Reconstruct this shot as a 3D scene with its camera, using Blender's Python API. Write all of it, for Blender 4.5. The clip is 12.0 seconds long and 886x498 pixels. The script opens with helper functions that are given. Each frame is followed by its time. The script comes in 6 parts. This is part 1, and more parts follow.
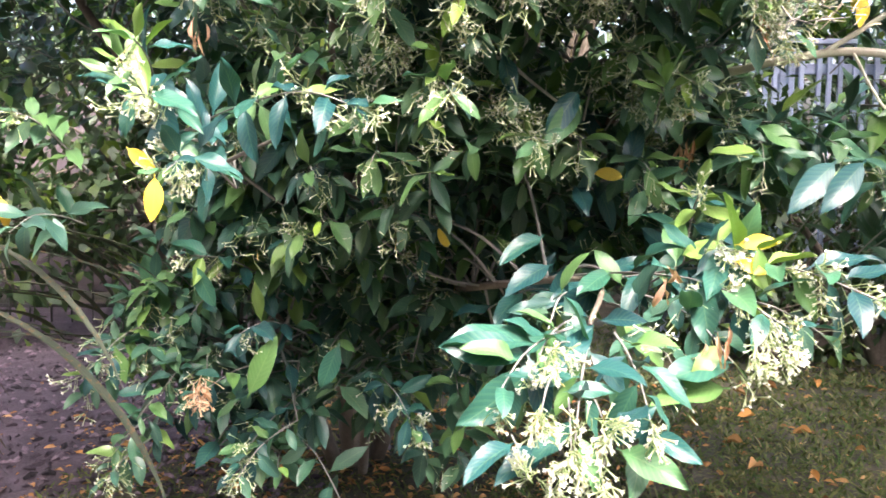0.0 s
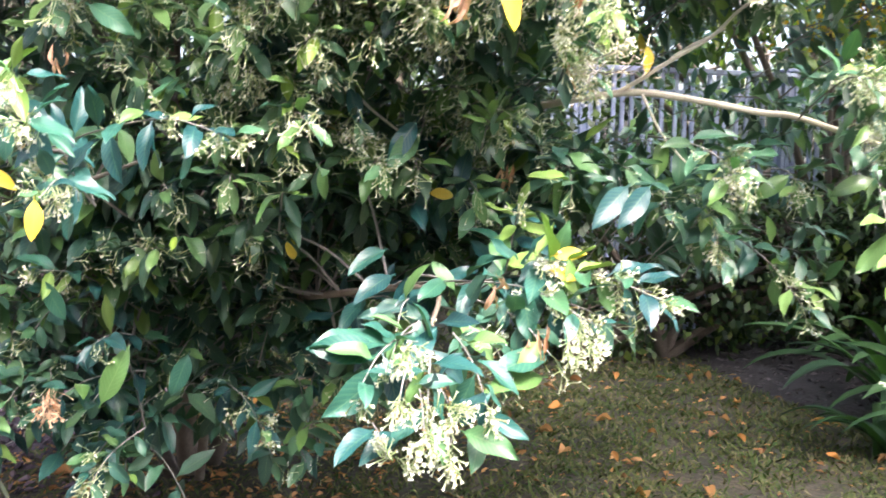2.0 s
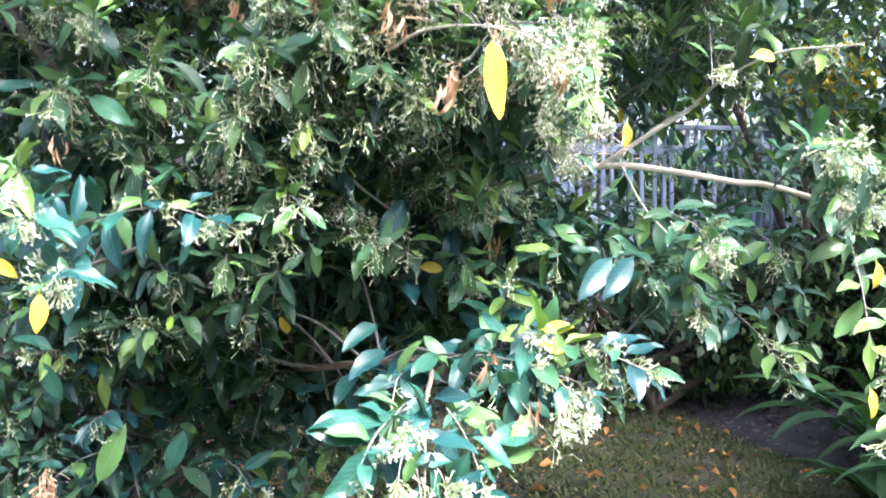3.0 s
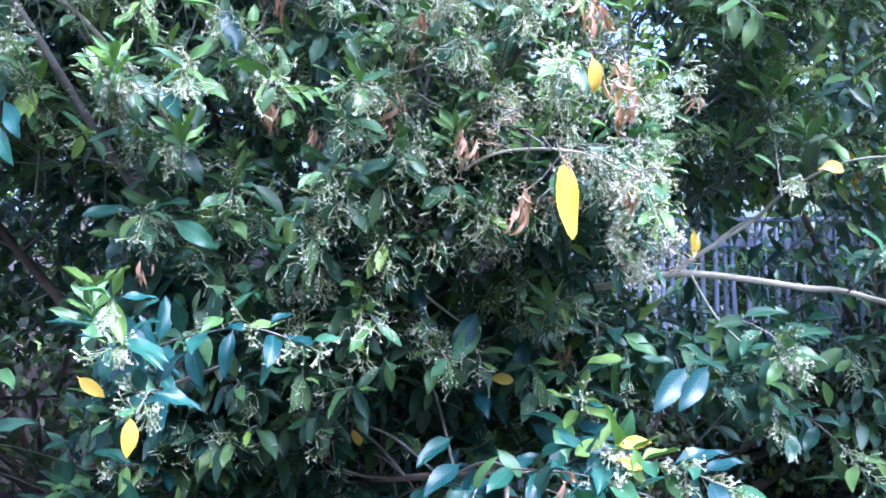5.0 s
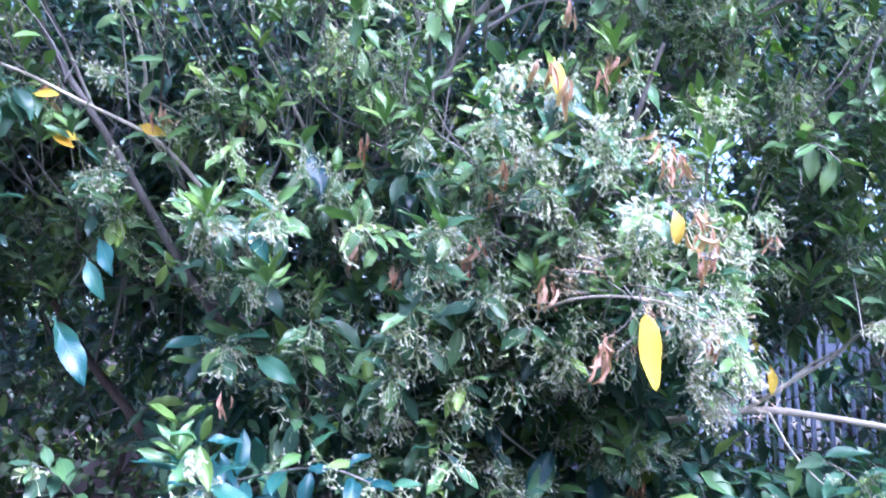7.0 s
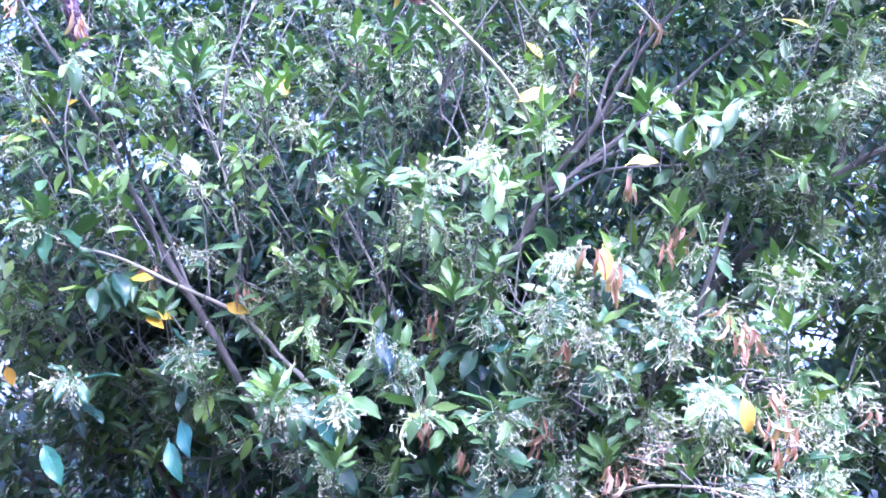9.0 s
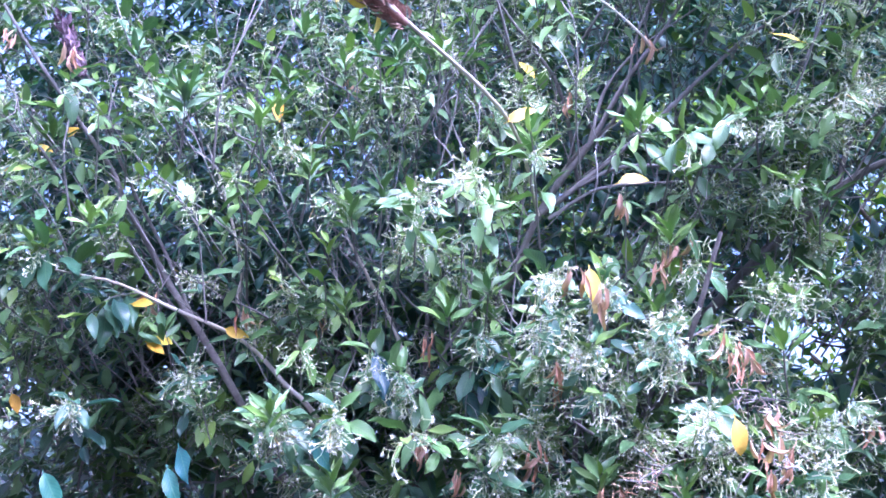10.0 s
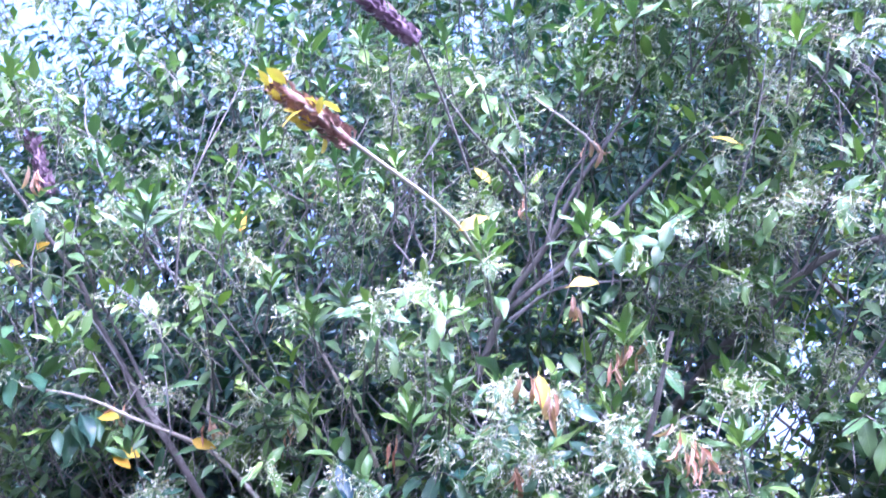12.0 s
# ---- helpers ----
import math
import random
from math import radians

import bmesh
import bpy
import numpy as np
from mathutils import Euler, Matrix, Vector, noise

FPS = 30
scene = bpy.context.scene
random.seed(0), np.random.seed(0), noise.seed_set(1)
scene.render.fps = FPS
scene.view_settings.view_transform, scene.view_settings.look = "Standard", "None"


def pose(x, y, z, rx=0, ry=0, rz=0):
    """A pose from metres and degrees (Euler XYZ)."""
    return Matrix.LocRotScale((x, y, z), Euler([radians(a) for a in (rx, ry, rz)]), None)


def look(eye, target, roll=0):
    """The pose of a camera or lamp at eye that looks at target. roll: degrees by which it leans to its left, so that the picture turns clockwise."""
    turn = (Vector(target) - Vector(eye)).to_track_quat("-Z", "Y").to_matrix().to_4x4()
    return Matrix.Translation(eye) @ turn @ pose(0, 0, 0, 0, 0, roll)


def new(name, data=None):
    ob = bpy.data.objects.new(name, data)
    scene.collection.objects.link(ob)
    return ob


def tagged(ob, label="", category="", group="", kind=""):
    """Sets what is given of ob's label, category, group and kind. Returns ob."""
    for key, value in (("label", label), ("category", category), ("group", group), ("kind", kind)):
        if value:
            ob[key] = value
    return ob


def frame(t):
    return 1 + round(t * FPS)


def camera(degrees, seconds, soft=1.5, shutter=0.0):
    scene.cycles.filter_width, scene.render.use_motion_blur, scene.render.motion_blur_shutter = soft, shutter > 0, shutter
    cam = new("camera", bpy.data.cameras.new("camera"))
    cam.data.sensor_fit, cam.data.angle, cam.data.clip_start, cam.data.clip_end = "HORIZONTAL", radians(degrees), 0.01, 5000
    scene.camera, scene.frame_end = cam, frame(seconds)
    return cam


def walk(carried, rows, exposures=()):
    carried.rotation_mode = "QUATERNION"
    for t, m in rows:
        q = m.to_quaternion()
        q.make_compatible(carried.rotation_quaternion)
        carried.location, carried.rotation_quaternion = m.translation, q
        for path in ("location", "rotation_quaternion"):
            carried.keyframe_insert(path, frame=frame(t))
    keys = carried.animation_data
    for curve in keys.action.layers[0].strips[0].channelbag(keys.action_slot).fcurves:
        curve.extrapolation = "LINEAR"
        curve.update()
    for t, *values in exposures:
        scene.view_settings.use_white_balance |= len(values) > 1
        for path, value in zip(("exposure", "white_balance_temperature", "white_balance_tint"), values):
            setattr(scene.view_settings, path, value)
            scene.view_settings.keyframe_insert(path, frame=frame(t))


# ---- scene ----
cam = camera(53.2, 12.0, soft=1.65, shutter=0.5)
PATH = [
    (0, (0.012, 0.002, 1.396), (-0.002, 1.987, 1.152), -0.1),
    (0.5, (0.004, -0.035, 1.396), (0.057, 1.948, 1.142), 0.3),
    (1, (-0.029, -0.091, 1.412), (0.142, 1.884, 1.146), 0.6),
    (1.5, (-0.062, -0.156, 1.423), (0.232, 1.805, 1.163), 0.9),
    (2, (-0.086, -0.22, 1.438), (0.317, 1.725, 1.211), 0.8),
    (2.4, (-0.092, -0.255, 1.48), (0.353, 1.685, 1.281), 0.2),
    (2.5, (-0.098, -0.258, 1.478), (0.351, 1.683, 1.295), 0.3),
    (3, (-0.112, -0.274, 1.508), (0.326, 1.674, 1.392), -0.4),
    (3.5, (-0.118, -0.289, 1.538), (0.287, 1.668, 1.484), -0.9),
    (3.7, (-0.124, -0.296, 1.546), (0.271, 1.665, 1.519), -1.3),
    (5.3, (-0.169, -0.297, 1.581), (0.138, 1.676, 1.689), -1.1),
    (5.5, (-0.173, -0.295, 1.587), (0.124, 1.679, 1.712), -1.0),
    (6, (-0.194, -0.295, 1.622), (0.082, 1.679, 1.781), -0.7),
    (6.5, (-0.212, -0.31, 1.674), (0.045, 1.663, 1.873), -0.5),
    (7, (-0.244, -0.321, 1.709), (-0.021, 1.648, 1.983), -0.4),
    (7.5, (-0.28, -0.331, 1.72), (-0.095, 1.625, 2.094), -0.5),
    (7.7, (-0.263, -0.328, 1.711), (-0.119, 1.621, 2.136), -0.3),
    (9.3, (-0.042, -0.343, 1.861), (-0.15, 1.576, 2.412), -0.3),
    (9.5, (-0.028, -0.34, 1.862), (-0.146, 1.577, 2.42), -0.4),
    (10, (0.002, -0.336, 1.863), (-0.133, 1.575, 2.439), -0.7),
    (10.5, (0.021, -0.341, 1.865), (-0.115, 1.565, 2.457), -1.0),
    (11, (0.046, -0.349, 1.868), (-0.089, 1.545, 2.497), -1.5),
    (11.5, (0.073, -0.368, 1.879), (-0.056, 1.507, 2.564), -2.0),
    (12, (0.093, -0.379, 1.897), (-0.017, 1.469, 2.654), -2.8),
]
EXPOSURES = [(0.0, 3.25, 6250, 18), (2.5, 3.33, 5900, 17), (3.5, 3.4, 4950, 16), (5.5, 2.64, 4550, 27), (7.5, 2.95, 4550, 35), (9.5, 3.1, 4500, 45), (10.5, 2.45, 4500, 45), (11.5, 2.76, 4550, 45), (12.0, 2.96, 4600, 46)]
walk(cam, [(t, look(eye, target, roll)) for t, eye, target, roll in PATH], EXPOSURES)

# ---- sky and sun ----
SUN_UP, SUN_TURN = 55.0, 151.0
world = bpy.data.worlds.new("sky")
scene.world = world
world.use_nodes = True
sky = world.node_tree.nodes.new("ShaderNodeTexSky")
sky.sky_type = "NISHITA"
sky.sun_disc = False
sky.dust_density = 8.0
sky.sun_elevation, sky.sun_rotation = radians(SUN_UP), radians(SUN_TURN)
haze = world.node_tree.nodes.new("ShaderNodeHueSaturation")
haze.inputs["Saturation"].default_value = 0.95
world.node_tree.links.new(sky.outputs[0], haze.inputs["Color"])
world.node_tree.links.new(haze.outputs[0], world.node_tree.nodes["Background"].inputs[0])
world.node_tree.nodes["Background"].inputs[1].default_value = 0.15
sun = new("sun", bpy.data.lights.new("sun", "SUN"))
sun.data.energy, sun.data.angle, sun.data.color = 0.82, radians(11.0), (1.0, 0.92, 0.78)
sx, sy = math.sin(radians(SUN_TURN)), math.cos(radians(SUN_TURN))
up = math.tan(radians(SUN_UP))
sun.matrix_world = look((6 * sx, 6 * sy, 6 * up), (0, 0, 0))

# ---- materials ----
def material(name, rough=0.6, metal=0.0, spec=0.5):
    m = bpy.data.materials.new(name)
    m.use_nodes = True
    b = m.node_tree.nodes["Principled BSDF"]
    b.inputs["Roughness"].default_value = rough
    b.inputs["Metallic"].default_value = metal
    b.inputs["Specular IOR Level"].default_value = spec
    return m, m.node_tree.nodes, m.node_tree.links, b


def ramp(nodes, links, fac, stops):
    r = nodes.new("ShaderNodeValToRGB")
    while len(r.color_ramp.elements) < len(stops):
        r.color_ramp.elements.new(0.5)
    for e, (p, c) in zip(r.color_ramp.elements, stops):
        e.position, e.color = p, (*c, 1)
    links.new(fac, r.inputs[0])
    return r.outputs[0]


def noise_tex(nodes, links, scale, detail=4.0, coord="Object", rough=0.55):
    n = nodes.new("ShaderNodeTexNoise")
    n.inputs["Scale"].default_value, n.inputs["Detail"].default_value, n.inputs["Roughness"].default_value = scale, detail, rough
    links.new(nodes.new("ShaderNodeTexCoord").outputs[coord], n.inputs["Vector"])
    return n.outputs[0]


def calc(nodes, links, op, a, b=0.0, c=0.0):
    n = nodes.new("ShaderNodeMath")
    n.operation = op
    for socket, v in zip(n.inputs, (a, b, c)):
        if isinstance(v, (int, float)):
            socket.default_value = v
        else:
            links.new(v, socket)
    return n.outputs[0]


def blend(nodes, links, fac, a, b, kind="MIX"):
    n = nodes.new("ShaderNodeMix")
    n.data_type, n.blend_type = "RGBA", kind
    for socket, v in ((n.inputs[0], fac), (n.inputs[6], a), (n.inputs[7], b)):
        if isinstance(v, (int, float)):
            socket.default_value = v
        elif isinstance(v, tuple):
            socket.default_value = (*v, 1)
        else:
            links.new(v, socket)
    return n.outputs[2]


def bump(nodes, links, bsdf, height, strength=0.3, distance=0.005):
    n = nodes.new("ShaderNodeBump")
    n.inputs["Strength"].default_value, n.inputs["Distance"].default_value = strength, distance
    links.new(height, n.inputs["Height"])
    links.new(n.outputs[0], bsdf.inputs["Normal"])


def chance(nodes, links):
    """A random number that differs from leaf to leaf, in joined meshes and between objects alike."""
    a = nodes.new("ShaderNodeNewGeometry").outputs["Random Per Island"]
    b = nodes.new("ShaderNodeObjectInfo").outputs["Random"]
    return calc(nodes, links, "FRACT", calc(nodes, links, "ADD", a, b))


def leaf_material(name, stops, young, rough=0.42, through_light=0.3, vein=0.35, spec=0.5, blotch=0.0):
    """A leaf: colours that vary from leaf to leaf, pale midrib and side veins, light that shines through."""
    m, n, l, b = material(name, rough, 0.0, spec)
    r = chance(n, l)
    col = ramp(n, l, r, stops)
    tone = n.new("ShaderNodeAttribute")
    tone.attribute_name = "tone"
    col = blend(n, l, tone.outputs["Fac"], col, young)
    uv = n.new("ShaderNodeUVMap")
    sep = n.new("ShaderNodeSeparateXYZ")
    l.new(uv.outputs[0], sep.inputs[0])
    side = calc(n, l, "ABSOLUTE", calc(n, l, "SUBTRACT", sep.outputs[0], 0.5))
    rib = calc(n, l, "LESS_THAN", side, 0.022)
    slant = calc(n, l, "SUBTRACT", calc(n, l, "MULTIPLY", sep.outputs[1], 11.0), calc(n, l, "MULTIPLY", side, 5.0))
    veins = calc(n, l, "POWER", calc(n, l, "ABSOLUTE", calc(n, l, "SINE", calc(n, l, "MULTIPLY", slant, 3.1416))), 8.0)
    mottle = noise_tex(n, l, 45.0, 3.0)
    dark = blend(n, l, 1.0, col, (0.72, 0.78, 0.72), "MULTIPLY")
    col = blend(n, l, calc(n, l, "MULTIPLY", mottle, 0.7), col, dark)
    pale = blend(n, l, 0.5, col, (0.30, 0.40, 0.16))
    line = calc(n, l, "MAXIMUM", rib, calc(n, l, "MULTIPLY", calc(n, l, "GREATER_THAN", calc(n, l, "SUBTRACT", 1.0, veins), 0.985), 0.35))
    col = blend(n, l, calc(n, l, "MULTIPLY", line, vein), col, pale)
    if blotch:
        spot = ramp(n, l, noise_tex(n, l, 60.0, 2.0), [(0.58, (0, 0, 0)), (0.66, (1, 1, 1))])
        col = blend(n, l, calc(n, l, "MULTIPLY", spot, blotch), col, (0.16, 0.07, 0.02))
    l.new(col, b.inputs["Base Color"])
    bump(n, l, b, calc(n, l, "ADD", veins, calc(n, l, "MULTIPLY", mottle, 0.6)), 0.13, 0.0015)
    t = n.new("ShaderNodeBsdfTranslucent")
    l.new(blend(n, l, 1.0, col, (1.0, 1.35, 0.45), "MULTIPLY"), t.inputs[0])
    mix = n.new("ShaderNodeMixShader")
    mix.inputs[0].default_value = through_light
    l.new(b.outputs[0], mix.inputs[1])
    l.new(t.outputs[0], mix.inputs[2])
    l.new(mix.outputs[0], n["Material Output"].inputs[0])
    return m


def plain_material(name, stops, scale=8.0, rough=0.8, relief=0.3, depth=0.004, fine=60.0, jitter=0.25):
    """A surface whose colour wanders between the stops at two sizes, with a fine relief."""
    m, n, l, b = material(name, rough)
    big, small = noise_tex(n, l, scale), noise_tex(n, l, fine, 5.0)
    f = calc(n, l, "ADD", calc(n, l, "MULTIPLY", big, 0.6), calc(n, l, "MULTIPLY", small, 0.4))
    f = calc(n, l, "ADD", f, calc(n, l, "MULTIPLY", calc(n, l, "SUBTRACT", chance(n, l), 0.5), jitter))
    l.new(ramp(n, l, f, stops), b.inputs["Base Color"])
    bump(n, l, b, small, relief, depth)
    return m


# darker stops are blued to put the sky's reflection into the leaf colour
LEAF = leaf_material("shrub leaf", [(0.0, (0.006, 0.042, 0.054)), (0.4, (0.011, 0.068, 0.070)), (0.8, (0.026, 0.106, 0.072)), (1.0, (0.10, 0.205, 0.058))], (0.27, 0.40, 0.06), 0.36, 0.14, 0.3, 0.38)
YELLOW = leaf_material("yellowed leaf", [(0.0, (0.70, 0.36, 0.02)), (0.5, (0.78, 0.54, 0.03)), (1.0, (0.66, 0.50, 0.06))], (0.78, 0.60, 0.12), 0.5, 0.25, 0.2, 0.35, 0.5)
DRY = leaf_material("dried leaf", [(0.0, (0.32, 0.15, 0.09)), (0.5, (0.50, 0.26, 0.17)), (1.0, (0.54, 0.36, 0.26))], (0.64, 0.44, 0.34), 0.75, 0.2, 0.2, 0.2, 0.4)
LITTER = leaf_material("fallen leaf", [(0.0, (0.12, 0.065, 0.04)), (0.4, (0.30, 0.14, 0.06)), (1.0, (0.44, 0.27, 0.15))], (0.60, 0.28, 0.09), 0.85, 0.1, 0.2, 0.2, 0.3)
# leaf tones lowered to carry the hedge's deep shade; background trees share them
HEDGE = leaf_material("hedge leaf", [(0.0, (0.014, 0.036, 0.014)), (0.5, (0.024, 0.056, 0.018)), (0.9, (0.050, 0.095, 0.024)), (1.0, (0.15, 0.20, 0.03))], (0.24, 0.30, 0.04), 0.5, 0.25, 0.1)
CANOPY = leaf_material("tree leaf", [(0.0, (0.030, 0.070, 0.020)), (0.5, (0.065, 0.12, 0.030)), (0.8, (0.13, 0.20, 0.04)), (1.0, (0.30, 0.34, 0.07))], (0.38, 0.42, 0.08), 0.5, 0.42, 0.1)
BROWN_FROND = leaf_material("withered strap leaf", [(0.0, (0.018, 0.013, 0.011)), (0.5, (0.030, 0.022, 0.019)), (1.0, (0.05, 0.038, 0.032))], (0.07, 0.055, 0.045), 0.85, 0.1, 0.1, 0.2)
STRAP = leaf_material("strap leaf", [(0.0, (0.012, 0.040, 0.020)), (0.5, (0.020, 0.060, 0.026)), (1.0, (0.045, 0.10, 0.036))], (0.10, 0.20, 0.06), 0.45, 0.2, 0.1, 0.3)
FROND = leaf_material("old strap leaf", [(0.0, (0.012, 0.021, 0.014)), (0.5, (0.021, 0.030, 0.022)), (1.0, (0.032, 0.040, 0.031))], (0.055, 0.062, 0.048), 0.7, 0.1, 0.2, 0.3, 0.4)
GRASS = leaf_material("grass", [(0.0, (0.022, 0.056, 0.014)), (0.55, (0.045, 0.080, 0.022)), (0.8, (0.09, 0.085, 0.04)), (1.0, (0.26, 0.21, 0.14))], (0.13, 0.13, 0.05), 0.8, 0.2, 0.1, 0.2)

# the flower: green at the foot of the tube, cream towards the mouth
PETAL, n_, l_, b_ = material("flower", 0.55)
uv_ = n_.new("ShaderNodeSeparateXYZ")
l_.new(n_.new("ShaderNodeUVMap").outputs[0], uv_.inputs[0])
c_ = ramp(n_, l_, uv_.outputs[1], [(0.0, (0.20, 0.31, 0.10)), (0.3, (0.38, 0.46, 0.23)), (0.7, (0.54, 0.58, 0.38)), (1.0, (0.77, 0.78, 0.68))])
d_ = ramp(n_, l_, chance(n_, l_), [(0.0, (0.62, 0.70, 0.42)), (0.25, (1, 1, 1)), (0.93, (1, 1, 1)), (1.0, (0.85, 0.58, 0.28))])
c_ = blend(n_, l_, 1.0, c_, d_, "MULTIPLY")
l_.new(c_, b_.inputs["Base Color"])
t_ = n_.new("ShaderNodeBsdfTranslucent")
l_.new(c_, t_.inputs[0])
x_ = n_.new("ShaderNodeMixShader")
x_.inputs[0].default_value = 0.3
l_.new(b_.outputs[0], x_.inputs[1])
l_.new(t_.outputs[0], x_.inputs[2])
l_.new(x_.outputs[0], n_["Material Output"].inputs[0])

BARK = plain_material("grey bark", [(0.25, (0.085, 0.08, 0.07)), (0.5, (0.18, 0.17, 0.15)), (0.8, (0.32, 0.30, 0.27))], 14.0, 0.85, 0.5, 0.003, 120.0)
PALE_BARK = plain_material("pale bark", [(0.2, (0.30, 0.28, 0.20)), (0.5, (0.48, 0.45, 0.35)), (0.85, (0.62, 0.59, 0.50))], 9.0, 0.7, 0.35, 0.002, 90.0)
TWIG = plain_material("twig bark", [(0.2, (0.08, 0.08, 0.068)), (0.5, (0.17, 0.165, 0.15)), (0.85, (0.31, 0.295, 0.28))], 10.0, 0.75, 0.3, 0.002, 90.0)
DARK_BARK = plain_material("dark bark", [(0.2, (0.05, 0.04, 0.03)), (0.5, (0.11, 0.09, 0.07)), (0.85, (0.20, 0.17, 0.13))], 12.0, 0.9, 0.6, 0.004, 70.0)
LAWN = plain_material("worn lawn soil", [(0.32, (0.016, 0.020, 0.009)), (0.45, (0.032, 0.029, 0.018)), (0.55, (0.074, 0.058, 0.042)), (0.7, (0.028, 0.034, 0.016))], 3.0, 0.95, 0.7, 0.012, 40.0)
# dark mulch, its tones lowered further to include the deep shade on the bed
MULCH = plain_material("dark mulch toned for shade", [(0.3, (0.007, 0.006, 0.006)), (0.5, (0.014, 0.012, 0.013)), (0.75, (0.035, 0.032, 0.035))], 7.0, 0.95, 0.9, 0.02, 35.0)
GRAVEL = plain_material("mauve gravel", [(0.3, (0.030, 0.020, 0.028)), (0.5, (0.055, 0.039, 0.052)), (0.75, (0.11, 0.085, 0.105))], 5.0, 0.95, 0.9, 0.015, 55.0)
# surface of the unseen walls that are added to block skylight
BLOCKER = plain_material("light-blocking wall", [(0.25, (0.16, 0.14, 0.13)), (0.5, (0.22, 0.20, 0.18)), (0.8, (0.30, 0.27, 0.24))], 1.2, 0.9, 0.3, 0.004, 30.0)
# white fence paint, darkened and blued to hold the shade it stands in
SHADED_WHITE = plain_material("white paint toned for blue shade", [(0.25, (0.25, 0.29, 0.42)), (0.5, (0.33, 0.385, 0.55)), (0.8, (0.43, 0.49, 0.64))], 3.0, 0.55, 0.15, 0.002, 40.0, 0.1)
RENDERED = plain_material("mauve rendered wall", [(0.25, (0.06, 0.047, 0.05)), (0.5, (0.09, 0.072, 0.08)), (0.8, (0.14, 0.115, 0.13))], 1.5, 0.9, 0.4, 0.006, 25.0)
IRON = plain_material("dark iron", [(0.2, (0.02, 0.02, 0.022)), (0.8, (0.06, 0.055, 0.05))], 9.0, 0.6, 0.2, 0.002, 60.0)
CHIPS = plain_material("bark chips", [(0.2, (0.012, 0.010, 0.010)), (0.5, (0.035, 0.029, 0.030)), (0.85, (0.11, 0.095, 0.10))], 9.0, 0.95, 0.5, 0.004, 60.0, 0.5)
STONES = plain_material("mauve stones and litter", [(0.2, (0.012, 0.009, 0.012)), (0.5, (0.050, 0.036, 0.048)), (0.85, (0.20, 0.15, 0.18))], 9.0, 0.95, 0.5, 0.004, 60.0, 0.6)
FADED = plain_material("faded flowers", [(0.2, (0.40, 0.22, 0.12)), (0.5, (0.62, 0.40, 0.24)), (0.85, (0.78, 0.60, 0.42))], 40.0, 0.8, 0.3, 0.002, 90.0, 0.6)
STRAW = plain_material("spent cream flowers", [(0.2, (0.40, 0.34, 0.22)), (0.5, (0.58, 0.50, 0.36)), (0.85, (0.74, 0.68, 0.55))], 40.0, 0.8, 0.3, 0.002, 90.0, 0.6)
MAUVE_HUSK = plain_material("mauve dry husk", [(0.2, (0.07, 0.04, 0.055)), (0.5, (0.17, 0.11, 0.14)), (0.85, (0.36, 0.27, 0.30))], 30.0, 0.9, 0.8, 0.006, 90.0)
HUSK = plain_material("dry husk", [(0.2, (0.13, 0.075, 0.06)), (0.5, (0.31, 0.19, 0.14)), (0.85, (0.52, 0.37, 0.26))], 30.0, 0.9, 0.8, 0.006, 90.0)

# ---- building blocks ----
UPWARD = np.array((0.0, 0.0, 1.0))
rng = np.random.default_rng(7)


def unit(v):
    v = np.asarray(v, float)
    return v / (np.linalg.norm(v) + 1e-9)


def basis(along, face):
    """Axes of a leaf that points along and whose upper side looks towards face."""
    y = unit(along)
    x = np.cross(y, face)
    if np.linalg.norm(x) < 1e-4:
        x = np.cross(y, (0.3, 0.9, 0.1))
    x = unit(x)
    return np.stack((x, y, np.cross(x, y)), axis=1)


class Heap:
    """Gathers many small shapes into one mesh."""

    def __init__(self):
        self.v, self.uv, self.tone, self.loops, self.sizes, self.count = [], [], [], [], [], 0

    def add(self, shape, axes, place, size=1.0, tone=0.0):
        v, uv, loops, sizes = shape
        self.v.append((v * size) @ axes.T + place)
        self.uv.append(uv)
        self.tone.append(np.full(len(v), tone))
        self.loops.append(loops + self.count)
        self.sizes.append(sizes)
        self.count += len(v)

    def mesh(self, name, mat, smooth=True):
        me = bpy.data.meshes.new(name)
        v, loops, sizes = np.concatenate(self.v), np.concatenate(self.loops), np.concatenate(self.sizes)
        me.vertices.add(len(v))
        me.vertices.foreach_set("co", v.astype(np.float32).ravel())
        me.loops.add(len(loops))
        me.loops.foreach_set("vertex_index", loops.astype(np.int32))
        me.polygons.add(len(sizes))
        me.polygons.foreach_set("loop_start", np.concatenate(((0,), np.cumsum(sizes)[:-1])).astype(np.int32))
        me.polygons.foreach_set("use_smooth", np.full(len(sizes), smooth))
        me.uv_layers.new(name="UVMap").data.foreach_set("uv", np.concatenate(self.uv)[loops].astype(np.float32).ravel())
        me.attributes.new("tone", "FLOAT", "POINT").data.foreach_set("value", np.concatenate(self.tone).astype(np.float32))
        me.materials.append(mat)
        me.update(calc_edges=True)
        me.validate()
        return me


def grid_shape(v, uv, rows, cols):
    """A sheet of rows x cols points as one shape."""
    loops = []
    for i in range(rows - 1):
        for j in range(cols - 1):
            a = i * cols + j
            loops += [a, a + 1, a + cols + 1, a + cols]
    return np.array(v, float), np.array(uv, float), np.array(loops), np.full(len(loops) // 4, 4)


